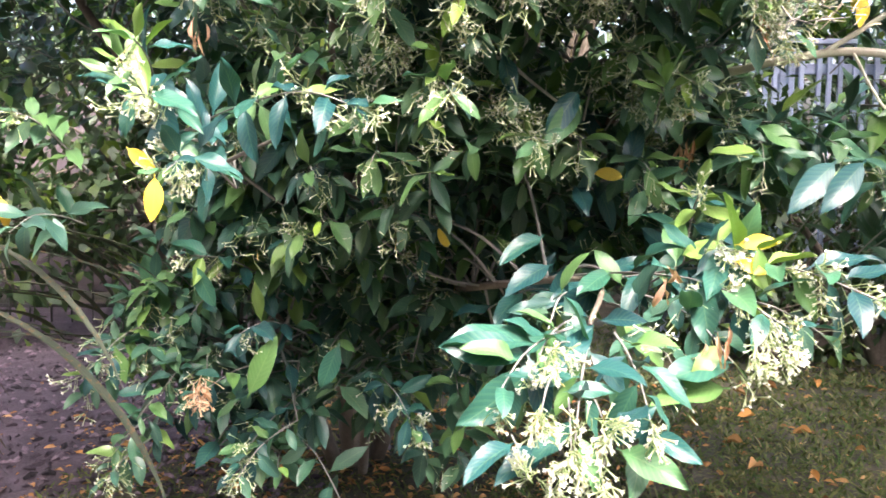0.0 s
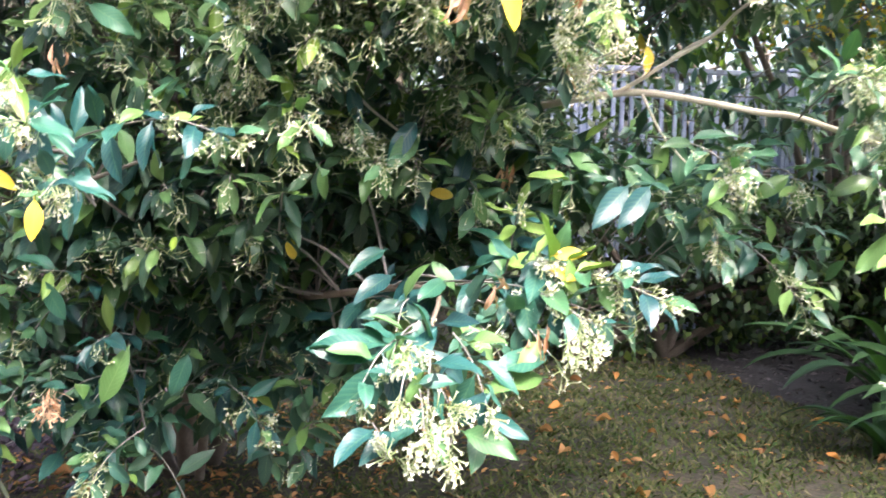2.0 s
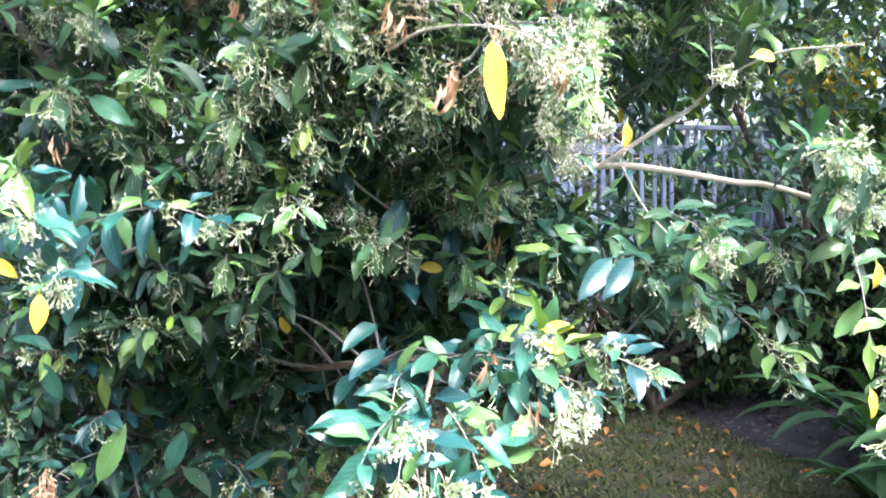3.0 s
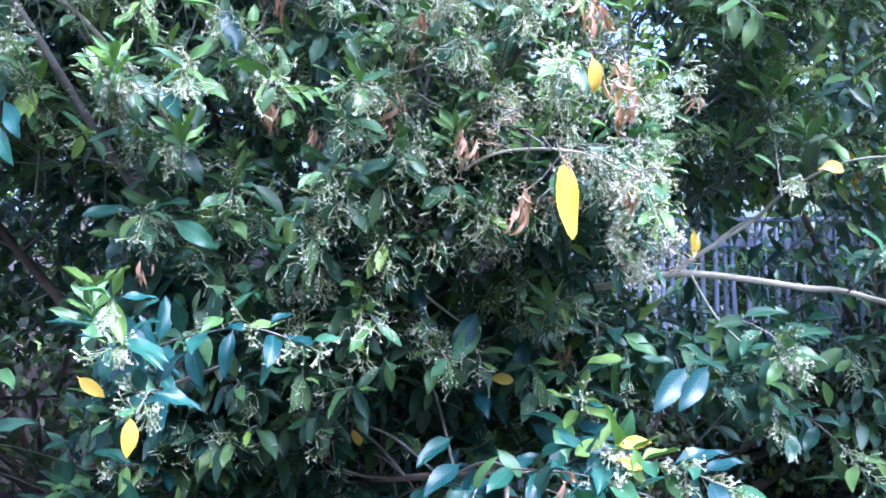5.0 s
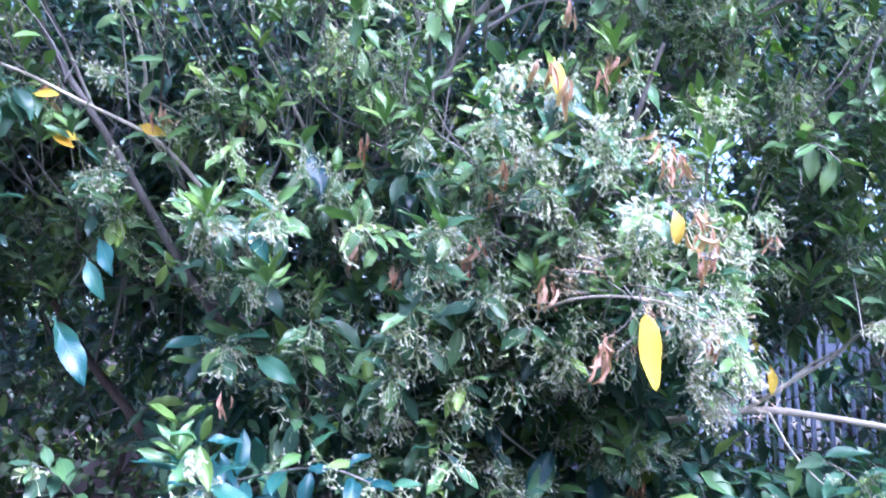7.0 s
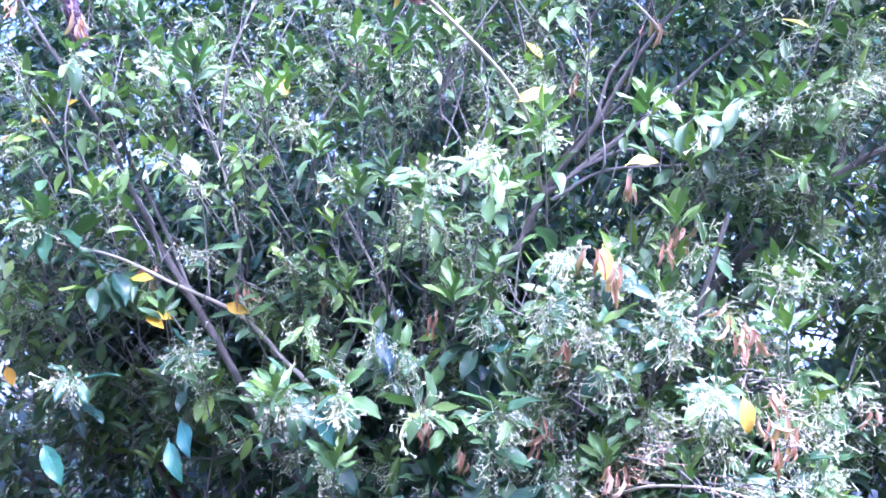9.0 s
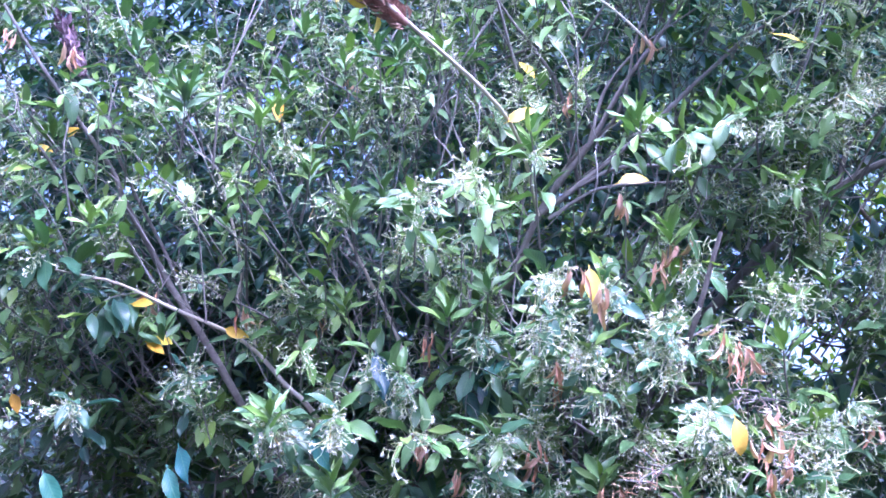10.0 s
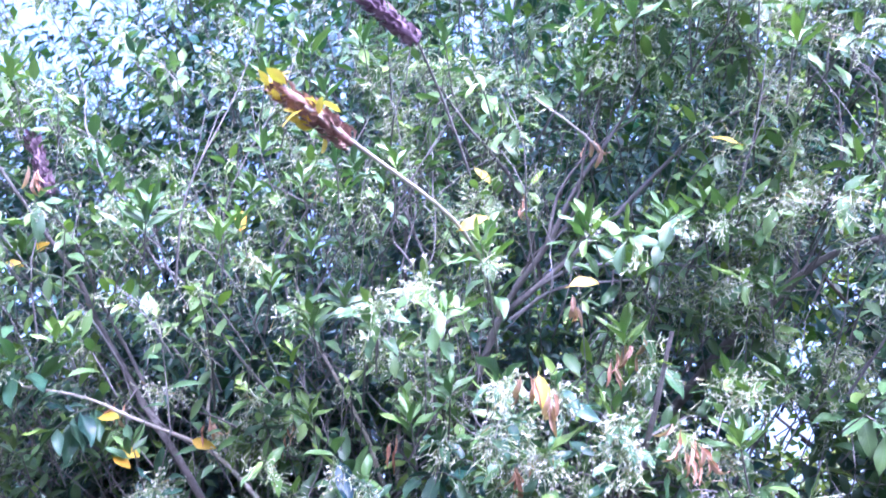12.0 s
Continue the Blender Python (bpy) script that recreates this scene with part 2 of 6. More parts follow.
def join_shapes(shapes):
    v, uv, loops, sizes, n = [], [], [], [], 0
    for s in shapes:
        v.append(s[0]), uv.append(s[1]), loops.append(s[2] + n), sizes.append(s[3])
        n += len(s[0])
    return np.concatenate(v), np.concatenate(uv), np.concatenate(loops), np.concatenate(sizes)


def moved(shape, axes, place, size=1.0):
    return ((shape[0] * size) @ axes.T + np.asarray(place, float), *shape[1:])


def leaf_shape(width=0.34, droop=0.25, fold=0.3, wave=0.03, twist=0.3, rows=8, cols=5, stalk=0.12, seed=0, curl=0.0, point=0.92):
    """A leaf of length 1 that grows along y, with its stalk, folded along the midrib, drooping and wavy at the rim."""
    g = np.random.default_rng(seed)
    ph = g.uniform(0, 6.28, 2)
    v, uv = [], []
    ts = np.concatenate(((0.0,), np.linspace(0, 1, rows)))
    for k, t in enumerate(ts):
        y = t * (1 - stalk) + stalk if k else 0.0
        half = 0.012 if k < 2 else width * 0.5 * max((4 * t * (1 - t)) ** point * (1.2 - 0.42 * t), 0.012)
        bend = droop * y * y
        tw = twist * (y - 0.3)
        for u in np.linspace(-1, 1, cols):
            lift = fold * abs(u) * half + wave * math.sin(t * 9 + ph[0] + (1.5 if u > 0 else 0)) * abs(u) ** 2 * (k > 1)
            lift += curl * (abs(u) * half) ** 2 * 10
            x = u * half
            v.append((x * math.cos(tw) - lift * math.sin(tw) + 0.04 * math.sin(ph[1] + 3 * y) * y, y * (1 - 0.22 * bend * bend * 4), lift * math.cos(tw) + x * math.sin(tw) - bend))
            uv.append((0.5 + 0.5 * u, y))
    return grid_shape(v, uv, len(ts), cols)


def tube_shape(points, radii, sides=6):
    """A tapering, bending stem through the points, closed at its end."""
    p = np.array(points, float)
    v, uv = [], []
    ref = np.array((0.31, 0.2, 0.93))
    for i, c in enumerate(p):
        d = unit(p[min(i + 1, len(p) - 1)] - p[max(i - 1, 0)])
        a = np.cross(d, ref)
        a = unit(a if np.linalg.norm(a) > 0.05 else np.cross(d, (1, 0, 0)))
        b = np.cross(d, a)
        for k in range(sides + 1):
            w = 2 * math.pi * k / sides
            v.append(c + radii[i] * (math.cos(w) * a + math.sin(w) * b))
            uv.append((k / sides, i / max(len(p) - 1, 1)))
    return grid_shape(v, uv, len(p), sides + 1)


def smooth_line(points, steps=5):
    """Points along a soft curve through those given."""
    p = np.array(points, float)
    q = np.concatenate((p[:1] * 2 - p[1:2], p, p[-1:] * 2 - p[-2:-1]))
    out = []
    for i in range(1, len(q) - 2):
        for k in range(steps):
            t = k / steps
            a, b, c, d = q[i - 1], q[i], q[i + 1], q[i + 2]
            out.append(0.5 * (2 * b + (c - a) * t + (2 * a - 5 * b + 4 * c - d) * t * t + (3 * b - a - 3 * c + d) * t ** 3))
    out.append(p[-1])
    return np.array(out)


def flower_shape(sides=5, length=1.0, lobes=True):
    """One slender trumpet of length 1 along y: a tube that widens to a mouth with spread lobes."""
    rings = [(0.0, 0.024), (0.5, 0.037), (0.88, 0.066)] if lobes else [(0.0, 0.022), (0.88, 0.046)]
    v, uv = [], []
    for y, r in rings:
        for k in range(sides + 1):
            w = 2 * math.pi * k / sides
            v.append((r * math.cos(w), y * length, r * math.sin(w)))
            uv.append((k / sides, y * 0.85))
    tube = grid_shape(v, uv, len(rings), sides + 1)
    if not lobes:
        v, uv = [], []
        for k in range(sides):
            for r, y, f in ((0.055, 0.87, -1.0), (0.125, 0.985, 0.0), (0.055, 0.87, 1.0)):
                w = 2 * math.pi * (k + 0.5 * f) / sides
                v.append((r * math.cos(w), y, r * math.sin(w)))
                uv.append((0.5, 1.0))
        return join_shapes((tube, (np.array(v), np.array(uv), np.arange(3 * sides), np.full(sides, 3))))
    v, uv, loops = [], [], []
    for k in range(sides):
        w, dw = 2 * math.pi * k / sides, math.pi / sides
        m = len(v)
        for r, y, ww in ((0.072, 0.87, w - dw), (0.125, 0.97, w - dw * 0.55), (0.18, 0.985, w), (0.125, 0.97, w + dw * 0.55), (0.072, 0.87, w + dw)):
            v.append((r * math.cos(ww), y, r * math.sin(ww)))
            uv.append((0.5, 1.0))
        loops += [m, m + 1, m + 2, m + 3, m + 4]
    star = np.array(v, float), np.array(uv, float), np.array(loops), np.full(sides, 5)
    return join_shapes((tube, star))


def bud_shape():
    v, uv = [], []
    for y, r in ((0.0, 0.022), (0.5, 0.032), (0.85, 0.060), (1.0, 0.008)):
        for k in range(4):
            w = 2 * math.pi * k / 3
            v.append((r * math.cos(w), y * 0.75, r * math.sin(w)))
            uv.append((k / 3, y * 0.4))
    return grid_shape(v, uv, 4, 4)


def cluster_shape(count, seed, fine, length=0.03, spread=1.0, loose=0.009):
    """A loose bunch of trumpets on short stalks, about its own y axis."""
    g = np.random.default_rng(seed)
    one = flower_shape(5 if fine else 3, 1.0, fine)
    bud = bud_shape()
    out = [tube_shape([(0, -0.02, 0), (0.002, 0.0, 0.001), (0, 0.035, 0)], [0.0012, 0.001, 0.0006], 3)]
    for i in range(count):
        d = unit((g.normal(0, 0.55 * spread), g.uniform(0.05, 1.1), g.normal(0, 0.55 * spread)))
        foot = np.array((g.normal(0, loose * spread), g.uniform(-0.01, 0.05) * loose / 0.009, g.normal(0, loose * spread)))
        if fine:
            out.append(tube_shape([(0, min(max(foot[1] - 0.012, -0.018), 0.034), 0), foot], [0.0005, 0.0006], 3))
        out.append(moved(bud if g.random() < 0.22 and fine else one, basis(d, g.normal(0, 1, 3)), foot, length * g.uniform(0.75, 1.12)))
    return join_shapes(out)


def part(name, data, parent, label="", where=None):
    """One mesh object under a thing or a part."""
    ob = new(name, data)
    ob.parent = parent
    if where is not None:
        ob.matrix_basis = where
    return tagged(ob, label)


def single(shape, name, mat, tone=0.0, smooth=True):
    h = Heap()
    h.add(shape, np.eye(3), np.zeros(3), 1.0, tone)
    return h.mesh(name, mat, smooth)


def matrix_of(axes, place, size=1.0):
    m = Matrix.Identity(4)
    for i in range(3):
        for j in range(3):
            m[i][j] = float(axes[i, j] * size)
        m[i][3] = float(place[i])
    return m


def slab(sx, sy, sz, bevel=0.004):
    """A bevelled board as a bmesh, with its foot at the origin."""
    bm = bmesh.new()
    bmesh.ops.create_cube(bm, size=1.0)
    bmesh.ops.scale(bm, vec=(sx, sy, sz), verts=bm.verts)
    bmesh.ops.translate(bm, vec=(0, 0, sz / 2), verts=bm.verts)
    if bevel:
        bmesh.ops.bevel(bm, geom=bm.edges[:], offset=bevel, segments=1, affect="EDGES")
    return bm


def from_bm(bm, name, mat):
    me = bpy.data.meshes.new(name)
    bm.to_mesh(me)
    bm.free()
    me.materials.append(mat)
    return me

# ---- ground ----
def ground_height(x, y):
    return 0.012 * noise.noise((x * 0.9, y * 0.9, 0.0)) + 0.006 * noise.noise((x * 4, y * 4, 3.0))


def wide_ground():
    v, uv = [], []
    marks = [-400, -120, -40, -15, -6] + list(np.linspace(-4, 6, 61)) + [8, 15, 40, 120, 400]
    deep = [-60, -20, -6] + list(np.linspace(-2, 8, 61)) + [10, 16, 40, 120, 400]
    for y in deep:
        for x in marks:
            v.append((x, y, ground_height(x, y)))
            uv.append((x, y))
    return single(grid_shape(v, uv, len(deep), len(marks)), "ground", LAWN)


ground = tagged(new("ground", wide_ground()), "worn brown-green lawn over bare soil", "ground", kind="structure")


def patch(name, cx, cy, rx, ry, mat, lift, seed):
    """A bed with a wandering outline that lies on the ground."""
    bm = bmesh.new()
    rings, n = 9, 56
    rows = []
    for i in range(rings + 1):
        row = []
        for k in range(n):
            w = 2 * math.pi * k / n
            wob = 1 + 0.14 * noise.noise((math.cos(w) * 1.6, math.sin(w) * 1.6, seed))
            f = i / rings * wob
            x, y = cx + rx * f * math.cos(w), cy + ry * f * math.sin(w)
            h = ground_height(x, y) + lift * (1 - (i / rings) ** 4) + 0.02 * noise.noise((x * 7, y * 7, seed)) * (1 - (i / rings) ** 3) - 0.004 * (i == rings)
            row.append(bm.verts.new((x, y, h + 0.004)))
        rows.append(row)
    for a, b in zip(rows[:-1], rows[1:]):
        for k in range(n):
            bm.faces.new((a[k], b[k], b[(k + 1) % n], a[(k + 1) % n]))
    bmesh.ops.remove_doubles(bm, verts=bm.verts, dist=1e-5)
    for f in bm.faces:
        f.smooth = True
    return from_bm(bm, name, mat)


tagged(new("mulch_bed", patch("mulch_bed", 4.05, 4.75, 1.30, 1.9, MULCH, 0.05, 3.0)), "dark bark mulch bed beside the lawn, toned down for shade", "mulch", kind="structure")
tagged(new("gravel_path", patch("gravel_path", -2.9, 5.2, 2.2, 2.35, GRAVEL, 0.01, 8.0)), "mauve-grey gravel path strewn with leaf litter", "gravel path", kind="structure")

# grass blades over the part of the lawn that the camera sees
blade_kinds = [leaf_shape(0.17, g, 0.2, 0.0, 0.4, 3, 2, 0.0, s) for s, g in enumerate((0.1, 0.4, 0.8))]
grass = Heap()
for i in range(46000):
    x, y = rng.uniform(-1.6, 3.6), rng.uniform(2.6, 6.6)
    thick = noise.noise((x * 1.7, y * 1.7, 5.0)) + 0.25
    if rng.random() > 0.55 + 0.6 * thick or (x - 4.05) ** 2 / 1.5 + (y - 4.75) ** 2 / 3.3 < 1 or (x + 2.9) ** 2 / 4.2 + (y - 5.2) ** 2 / 4.8 < 1:
        continue
    w = rng.uniform(0, 6.28)
    grass.add(blade_kinds[i % 3], basis((math.cos(w) * 0.8, math.sin(w) * 0.8, rng.uniform(0.35, 1.3)), UPWARD + rng.normal(0, 0.3, 3)), (x, y, ground_height(x, y) - 0.002), rng.uniform(0.03, 0.07), rng.uniform(0, 0.8))
tufts = np.random.default_rng(9)
for i in range(18000):
    x, y = tufts.uniform(0.2, 3.2), tufts.uniform(2.8, 5.2)
    if noise.noise((x * 4.5, y * 4.5, 9.0)) < -0.05 or (x - 4.05) ** 2 / 1.5 + (y - 4.75) ** 2 / 3.3 < 1:
        continue
    w = tufts.uniform(0, 6.28)
    grass.add(blade_kinds[i % 3], basis((math.cos(w) * 0.8, math.sin(w) * 0.8, tufts.uniform(0.35, 1.3)), UPWARD + tufts.normal(0, 0.3, 3)), (x, y, ground_height(x, y) - 0.002), tufts.uniform(0.03, 0.075), tufts.uniform(0, 0.7))
tagged(new("grass", grass.mesh("grass", GRASS)), "short patchy grass, half dried, on the lawn", "grass", kind="stuff")

# chips on the mulch bed, stones and litter on the path
def scattered(name, label, category, mat, count, cx, cy, rx, ry, size, lift, seed):
    g = np.random.default_rng(seed)
    kinds = [tube_shape([(0, 0, 0), (0.0, 0.5, 0.08 * k), (0, 1, 0)], [0.12, 0.28 - 0.03 * k, 0.06], 4) for k in range(3)]
    h = Heap()
    for i in range(count):
        w, f = g.uniform(0, 6.28), math.sqrt(g.random())
        x, y, a = cx + rx * f * math.cos(w), cy + ry * f * math.sin(w), g.uniform(0, 6.28)
        h.add(kinds[i % 3], basis((math.cos(a), math.sin(a), g.uniform(-0.2, 0.25)), UPWARD), (x, y, ground_height(x, y) + lift * (1 - f ** 4)), size * g.uniform(0.5, 1.4))
    tagged(new(name, h.mesh(name, mat, False)), label, category, kind="stuff")


scattered("bark_chips", "dark weathered bark chips on the mulch bed", "bark chips", CHIPS, 2400, 4.05, 4.75, 1.25, 1.8, 0.035, 0.055, 51)
scattered("path_stones", "mauve stones and leaf bits on the path", "gravel", STONES, 4200, -2.3, 4.6, 2.2, 2.2, 0.045, 0.015, 52)

# fallen leaves
fallen = [single(leaf_shape(0.36, d, f, 0.05, 0.8, 8, 5, 0.08, 40 + k, c), "fallen_leaf", LITTER, tn) for k, (d, f, c, tn) in enumerate(((0.1, 0.5, 0.2, 0.0), (0.35, 0.8, 0.5, 0.1), (-0.2, 0.3, 0.8, 0.9), (0.2, 1.0, 0.3, 0.4)))]
litter = Heap()
litter_kinds = [leaf_shape(0.36, 0.2, 0.6, 0.05, 0.9, 5, 3, 0.08, 60 + k) for k in range(4)]
made = 0
while made < 64:
    x, y = rng.uniform(-0.9, 2.9), rng.uniform(2.7, 4.9)
    w = rng.uniform(0, 6.28)
    ob = new("fallen_leaf", fallen[made % 4])
    ob.matrix_basis = matrix_of(basis((math.cos(w), math.sin(w), rng.uniform(-0.1, 0.2)), UPWARD + rng.normal(0, 0.35, 3)), (x, y, ground_height(x, y) + 0.022), rng.uniform(0.07, 0.13))
    tagged(ob, "curled orange-brown fallen leaf on the lawn", "dead leaf", group="dry leaves on the lawn")
    made += 1
for i in range(2600):
    x, y = (rng.uniform(-1.6, 3.2), rng.uniform(2.6, 6.0)) if i < 900 else (rng.normal(-0.6, 1.0), rng.normal(4.1, 0.75))
    w = rng.uniform(0, 6.28)
    litter.add(litter_kinds[i % 4], basis((math.cos(w), math.sin(w), rng.uniform(-0.1, 0.3)), UPWARD + rng.normal(0, 0.4, 3)), (x, y, ground_height(x, y) + 0.008), rng.uniform(0.02, 0.07), rng.uniform(0, 0.5))
tagged(new("leaf_litter", litter.mesh("leaf_litter", LITTER)), "brown leaf litter scattered under the shrub", "leaf litter", kind="stuff")

# ---- picket fence and garden wall ----
def picket_fence(x0, x1, y0, y1, top):
    fence = tagged(new("picket_fence"), "white painted wooden picket fence, blue shade put into its colour", "fence")
    length = math.hypot(x1 - x0, y1 - y0)
    turn = math.degrees(math.atan2(y1 - y0, x1 - x0))
    fence.matrix_basis = pose(x0, y0, 0, 0, 0, turn)
    bm = slab(0.042, 0.02, top - 0.08, 0.003)
    for v in bm.verts:
        if v.co.z > top - 0.1:
            v.co.x *= 0.75
    picket = from_bm(bm, "picket", SHADED_WHITE)
    post = from_bm(slab(0.11, 0.11, top + 0.02, 0.008), "post", SHADED_WHITE)
    cap = from_bm(slab(0.15, 0.15, 0.03, 0.008), "cap", SHADED_WHITE)
    rail = from_bm(slab(length, 0.035, 0.07, 0.004), "rail", SHADED_WHITE)
    for i in range(int(length / 0.09)):
        part("picket", picket, fence, where=pose(i * 0.09 + 0.03, -0.03, 0.05, rng.normal(0, 0.4), rng.normal(0, 0.5), 0))
    for z in (0.3, top - 0.22):
        part("rail", rail, fence, where=pose(length / 2, 0.0, z))
    part("top_rail", from_bm(slab(length, 0.09, 0.035, 0.004), "top_rail", SHADED_WHITE), fence, where=pose(length / 2, -0.02, top - 0.025))
    for i in range(int(length / 1.8) + 1):
        p = part("post", post, fence, where=pose(0.92 + i * 1.8 if i else 0.92, 0.03, 0))
        part("cap", cap, p, where=pose(0, 0, top + 0.02))
    return fence


picket_fence(1.35, 5.6, 5.95, 6.35, 2.05)


def garden_wall(x0, x1, y, height):
    bm = bmesh.new()
    bmesh.ops.create_cube(bm, size=1.0)
    bmesh.ops.scale(bm, vec=(x1 - x0, 0.2, height), verts=bm.verts)
    bmesh.ops.translate(bm, vec=((x0 + x1) / 2, y, height / 2), verts=bm.verts)
    bmesh.ops.bevel(bm, geom=bm.edges[:], offset=0.015, segments=2, affect="EDGES")
    return from_bm(bm, "wall_garden", RENDERED)


tagged(new("wall_garden", garden_wall(-7.0, 2.6, 8.2, 1.95)), "mauve rendered garden wall behind the shrub", "wall", kind="structure")


def iron_fence(x0, x1, y, top):
    fence = tagged(new("iron_fence"), "low dark iron railing beside the gravel path", "railing")
    fence.matrix_basis = pose(x0, y, 0)
    bar = single(tube_shape([(0, 0, 0), (0, 0, top * 0.5), (0, 0, top - 0.05), (0, 0, top)], [0.008, 0.008, 0.009, 0.002], 6), "bar", IRON)
    rail = from_bm(slab(x1 - x0, 0.012, 0.03, 0.002), "rail", IRON)
    for i in range(int((x1 - x0) / 0.16)):
        part("bar", bar, fence, where=pose(0.06 + i * 0.16, 0, 0, rng.normal(0, 1.2), rng.normal(0, 1.2), 0))
    for z in (0.12, top - 0.14):
        part("rail", rail, fence, where=pose((x1 - x0) / 2, 0.012, z))


iron_fence(-3.6, 0.6, 6.7, 0.95)


# ---- plain unseen walls, added behind and beside the camera to block skylight ----
def blocking_wall(name, length, height, x, y, turn):
    ob = new(name, from_bm(slab(length, 0.25, height, 0.01), name, BLOCKER))
    ob.matrix_basis = pose(x, y, -0.05, 0, 0, turn)
    return tagged(ob, "plain unseen wall added to block low skylight", "wall", kind="structure")


blocking_wall("wall_house", 14.0, 4.6, 0.5, -3.0, 0)
blocking_wall("wall_side", 8.0, 6.5, -4.6, 1.25, 90)

# ---- hedge and trees behind ----
far_leaf = [leaf_shape(0.55, d, 0.3, 0.0, 0.4, 3, 2, 0.06, 80 + k) for k, d in enumerate((0.1, 0.3, 0.5))]


def leafy_mass(name, label, category, base, blobs, count, size, mat=HEDGE, seed=1, stems=((0, 0),), bright=0.25, clear=()):
    """A bush or tree: stems, limbs to each clump and a crown of single leaves gathered in uneven clumps with gaps."""
    g = np.random.default_rng(seed)
    thing = tagged(new(name), label, category)
    thing.matrix_basis = pose(*base)
    crown, wood = Heap(), Heap()
    total = sum(r[0] * r[1] + r[2] * r[1] for _, r in blobs)
    for i, (c, r) in enumerate(blobs):
        c, r = np.array(c, float), np.array(r, float)
        foot = np.array((*stems[i % len(stems)], 0.0))
        line = smooth_line([foot, foot * 0.7 + c * 0.3 + (0, 0, 0.1 * c[2]), c], 4)
        wood.add(tube_shape(line, np.linspace(0.05, 0.012, len(line)), 6), np.eye(3), np.zeros(3))
        share = int(count * (r[0] * r[1] + r[2] * r[1]) / total)
        clumps = []
        for k in range(max(8, share // 28)):
            d = unit(g.normal(0, 1, 3))
            clumps.append(c + d * r * g.uniform(0.55, 1.05))
        for q in clumps:
            if any(math.hypot(q[0] - x, q[2] - z) < r + 0.12 for x, z, r in clear):
                continue
            mid = c + (q - c) * 0.4
            wood.add(tube_shape([mid, (mid + q) / 2 + g.normal(0, 0.04, 3), q], [0.012, 0.008, 0.003], 4), np.eye(3), np.zeros(3))
        for k in range(share):
            q = clumps[g.integers(len(clumps))] + g.normal(0, 0.09 + size * 0.25, 3)
            if any(math.hypot(q[0] - x, q[2] - z) < r for x, z, r in clear):
                continue
            out = unit(q - c)
            d = unit(out * 0.6 + g.normal(0, 0.6, 3) + (0, 0, -0.35))
            crown.add(far_leaf[k % 3], basis(d, UPWARD + out * 0.5 + g.normal(0, 0.5, 3)), q, size * g.uniform(0.7, 1.25), max(0.0, g.normal(-0.3, 0.5)) * bright)
    part("trunk", wood.mesh("trunk", DARK_BARK), thing)
    part("crown", crown.mesh("crown", mat), thing)
    return thing


leafy_mass("hedge", "dark green hedge before the fence, deep shade put into its leaf colour", "hedge", (2.6, 5.45, 0), [((-0.95, 0.1, 1.5), (0.34, 0.25, 0.5)), ((-0.62, 0.15, 1.2), (0.3, 0.2, 0.5)), ((-1.0, 0.1, 0.65), (0.5, 0.25, 0.5)), ((-0.3, 0.1, 0.68), (0.5, 0.25, 0.5)), ((0.45, 0, 0.70), (0.6, 0.3, 0.5)), ((1.3, -0.1, 0.75), (0.7, 0.4, 0.55)), ((2.2, -0.3, 0.9), (0.7, 0.4, 0.7)), ((0.0, 0.05, 0.4), (1.3, 0.3, 0.4)), ((1.6, 0.0, 0.45), (1.2, 0.35, 0.4)), ((0.9, -0.3, 0.75), (0.7, 0.35, 0.5)), ((1.9, -0.6, 0.95), (0.8, 0.5, 0.65)), ((2.7, -1.1, 1.3), (0.8, 0.6, 1.0))], 17000, 0.09, seed=11, stems=((-0.6, 0), (0.1, 0), (1.4, 0)))
# front clumps are added to shade the fence; cleared spots fit the camera's view
leafy_mass("garden_tree", "dark leafy tree with yellow-green leaves above the fence", "tree", (4.2, 6.0, 0), [((-0.9, 0.2, 2.75), (0.8, 0.5, 0.6)), ((-0.2, 0.3, 3.6), (0.9, 0.6, 0.7)), ((0.5, -0.4, 2.3), (0.8, 0.5, 0.6)), ((1.2, -0.3, 2.9), (1.0, 0.6, 0.9)), ((1.7, -0.3, 4.0), (1.0, 0.7, 0.9)), ((0.2, 0.4, 4.9), (1.2, 0.8, 0.8)), ((-1.9, 0.6, 4.6), (1.0, 0.6, 0.7)), ((1.2, -0.8, 1.5), (0.7, 0.4, 0.8)), ((-1.0, -1.2, 3.7), (0.9, 0.6, 0.5)), ((0.3, -1.5, 3.3), (0.9, 0.6, 0.5)), ((1.4, -1.4, 3.0), (0.8, 0.6, 0.6)), ((-2.0, 0.7, 3.2), (0.8, 0.5, 0.6)), ((-1.9, 0.5, 2.5), (0.8, 0.4, 0.5)), ((-2.2, -1.3, 3.7), (0.8, 0.6, 0.45))], 23000, 0.11, CANOPY, seed=12, stems=((0.4, 0.2),), bright=1.0, clear=((-1.89, 3.10, 0.24), (-1.25, 4.36, 0.26)))
leafy_mass("yellow_bush", "slender bush with a bright yellow leafy top", "bush", (3.85, 5.35, 0), [((-0.05, 0, 2.36), (0.2, 0.12, 0.12)), ((0.28, 0.05, 2.46), (0.12, 0.1, 0.08))], 420, 0.075, YELLOW, seed=17)
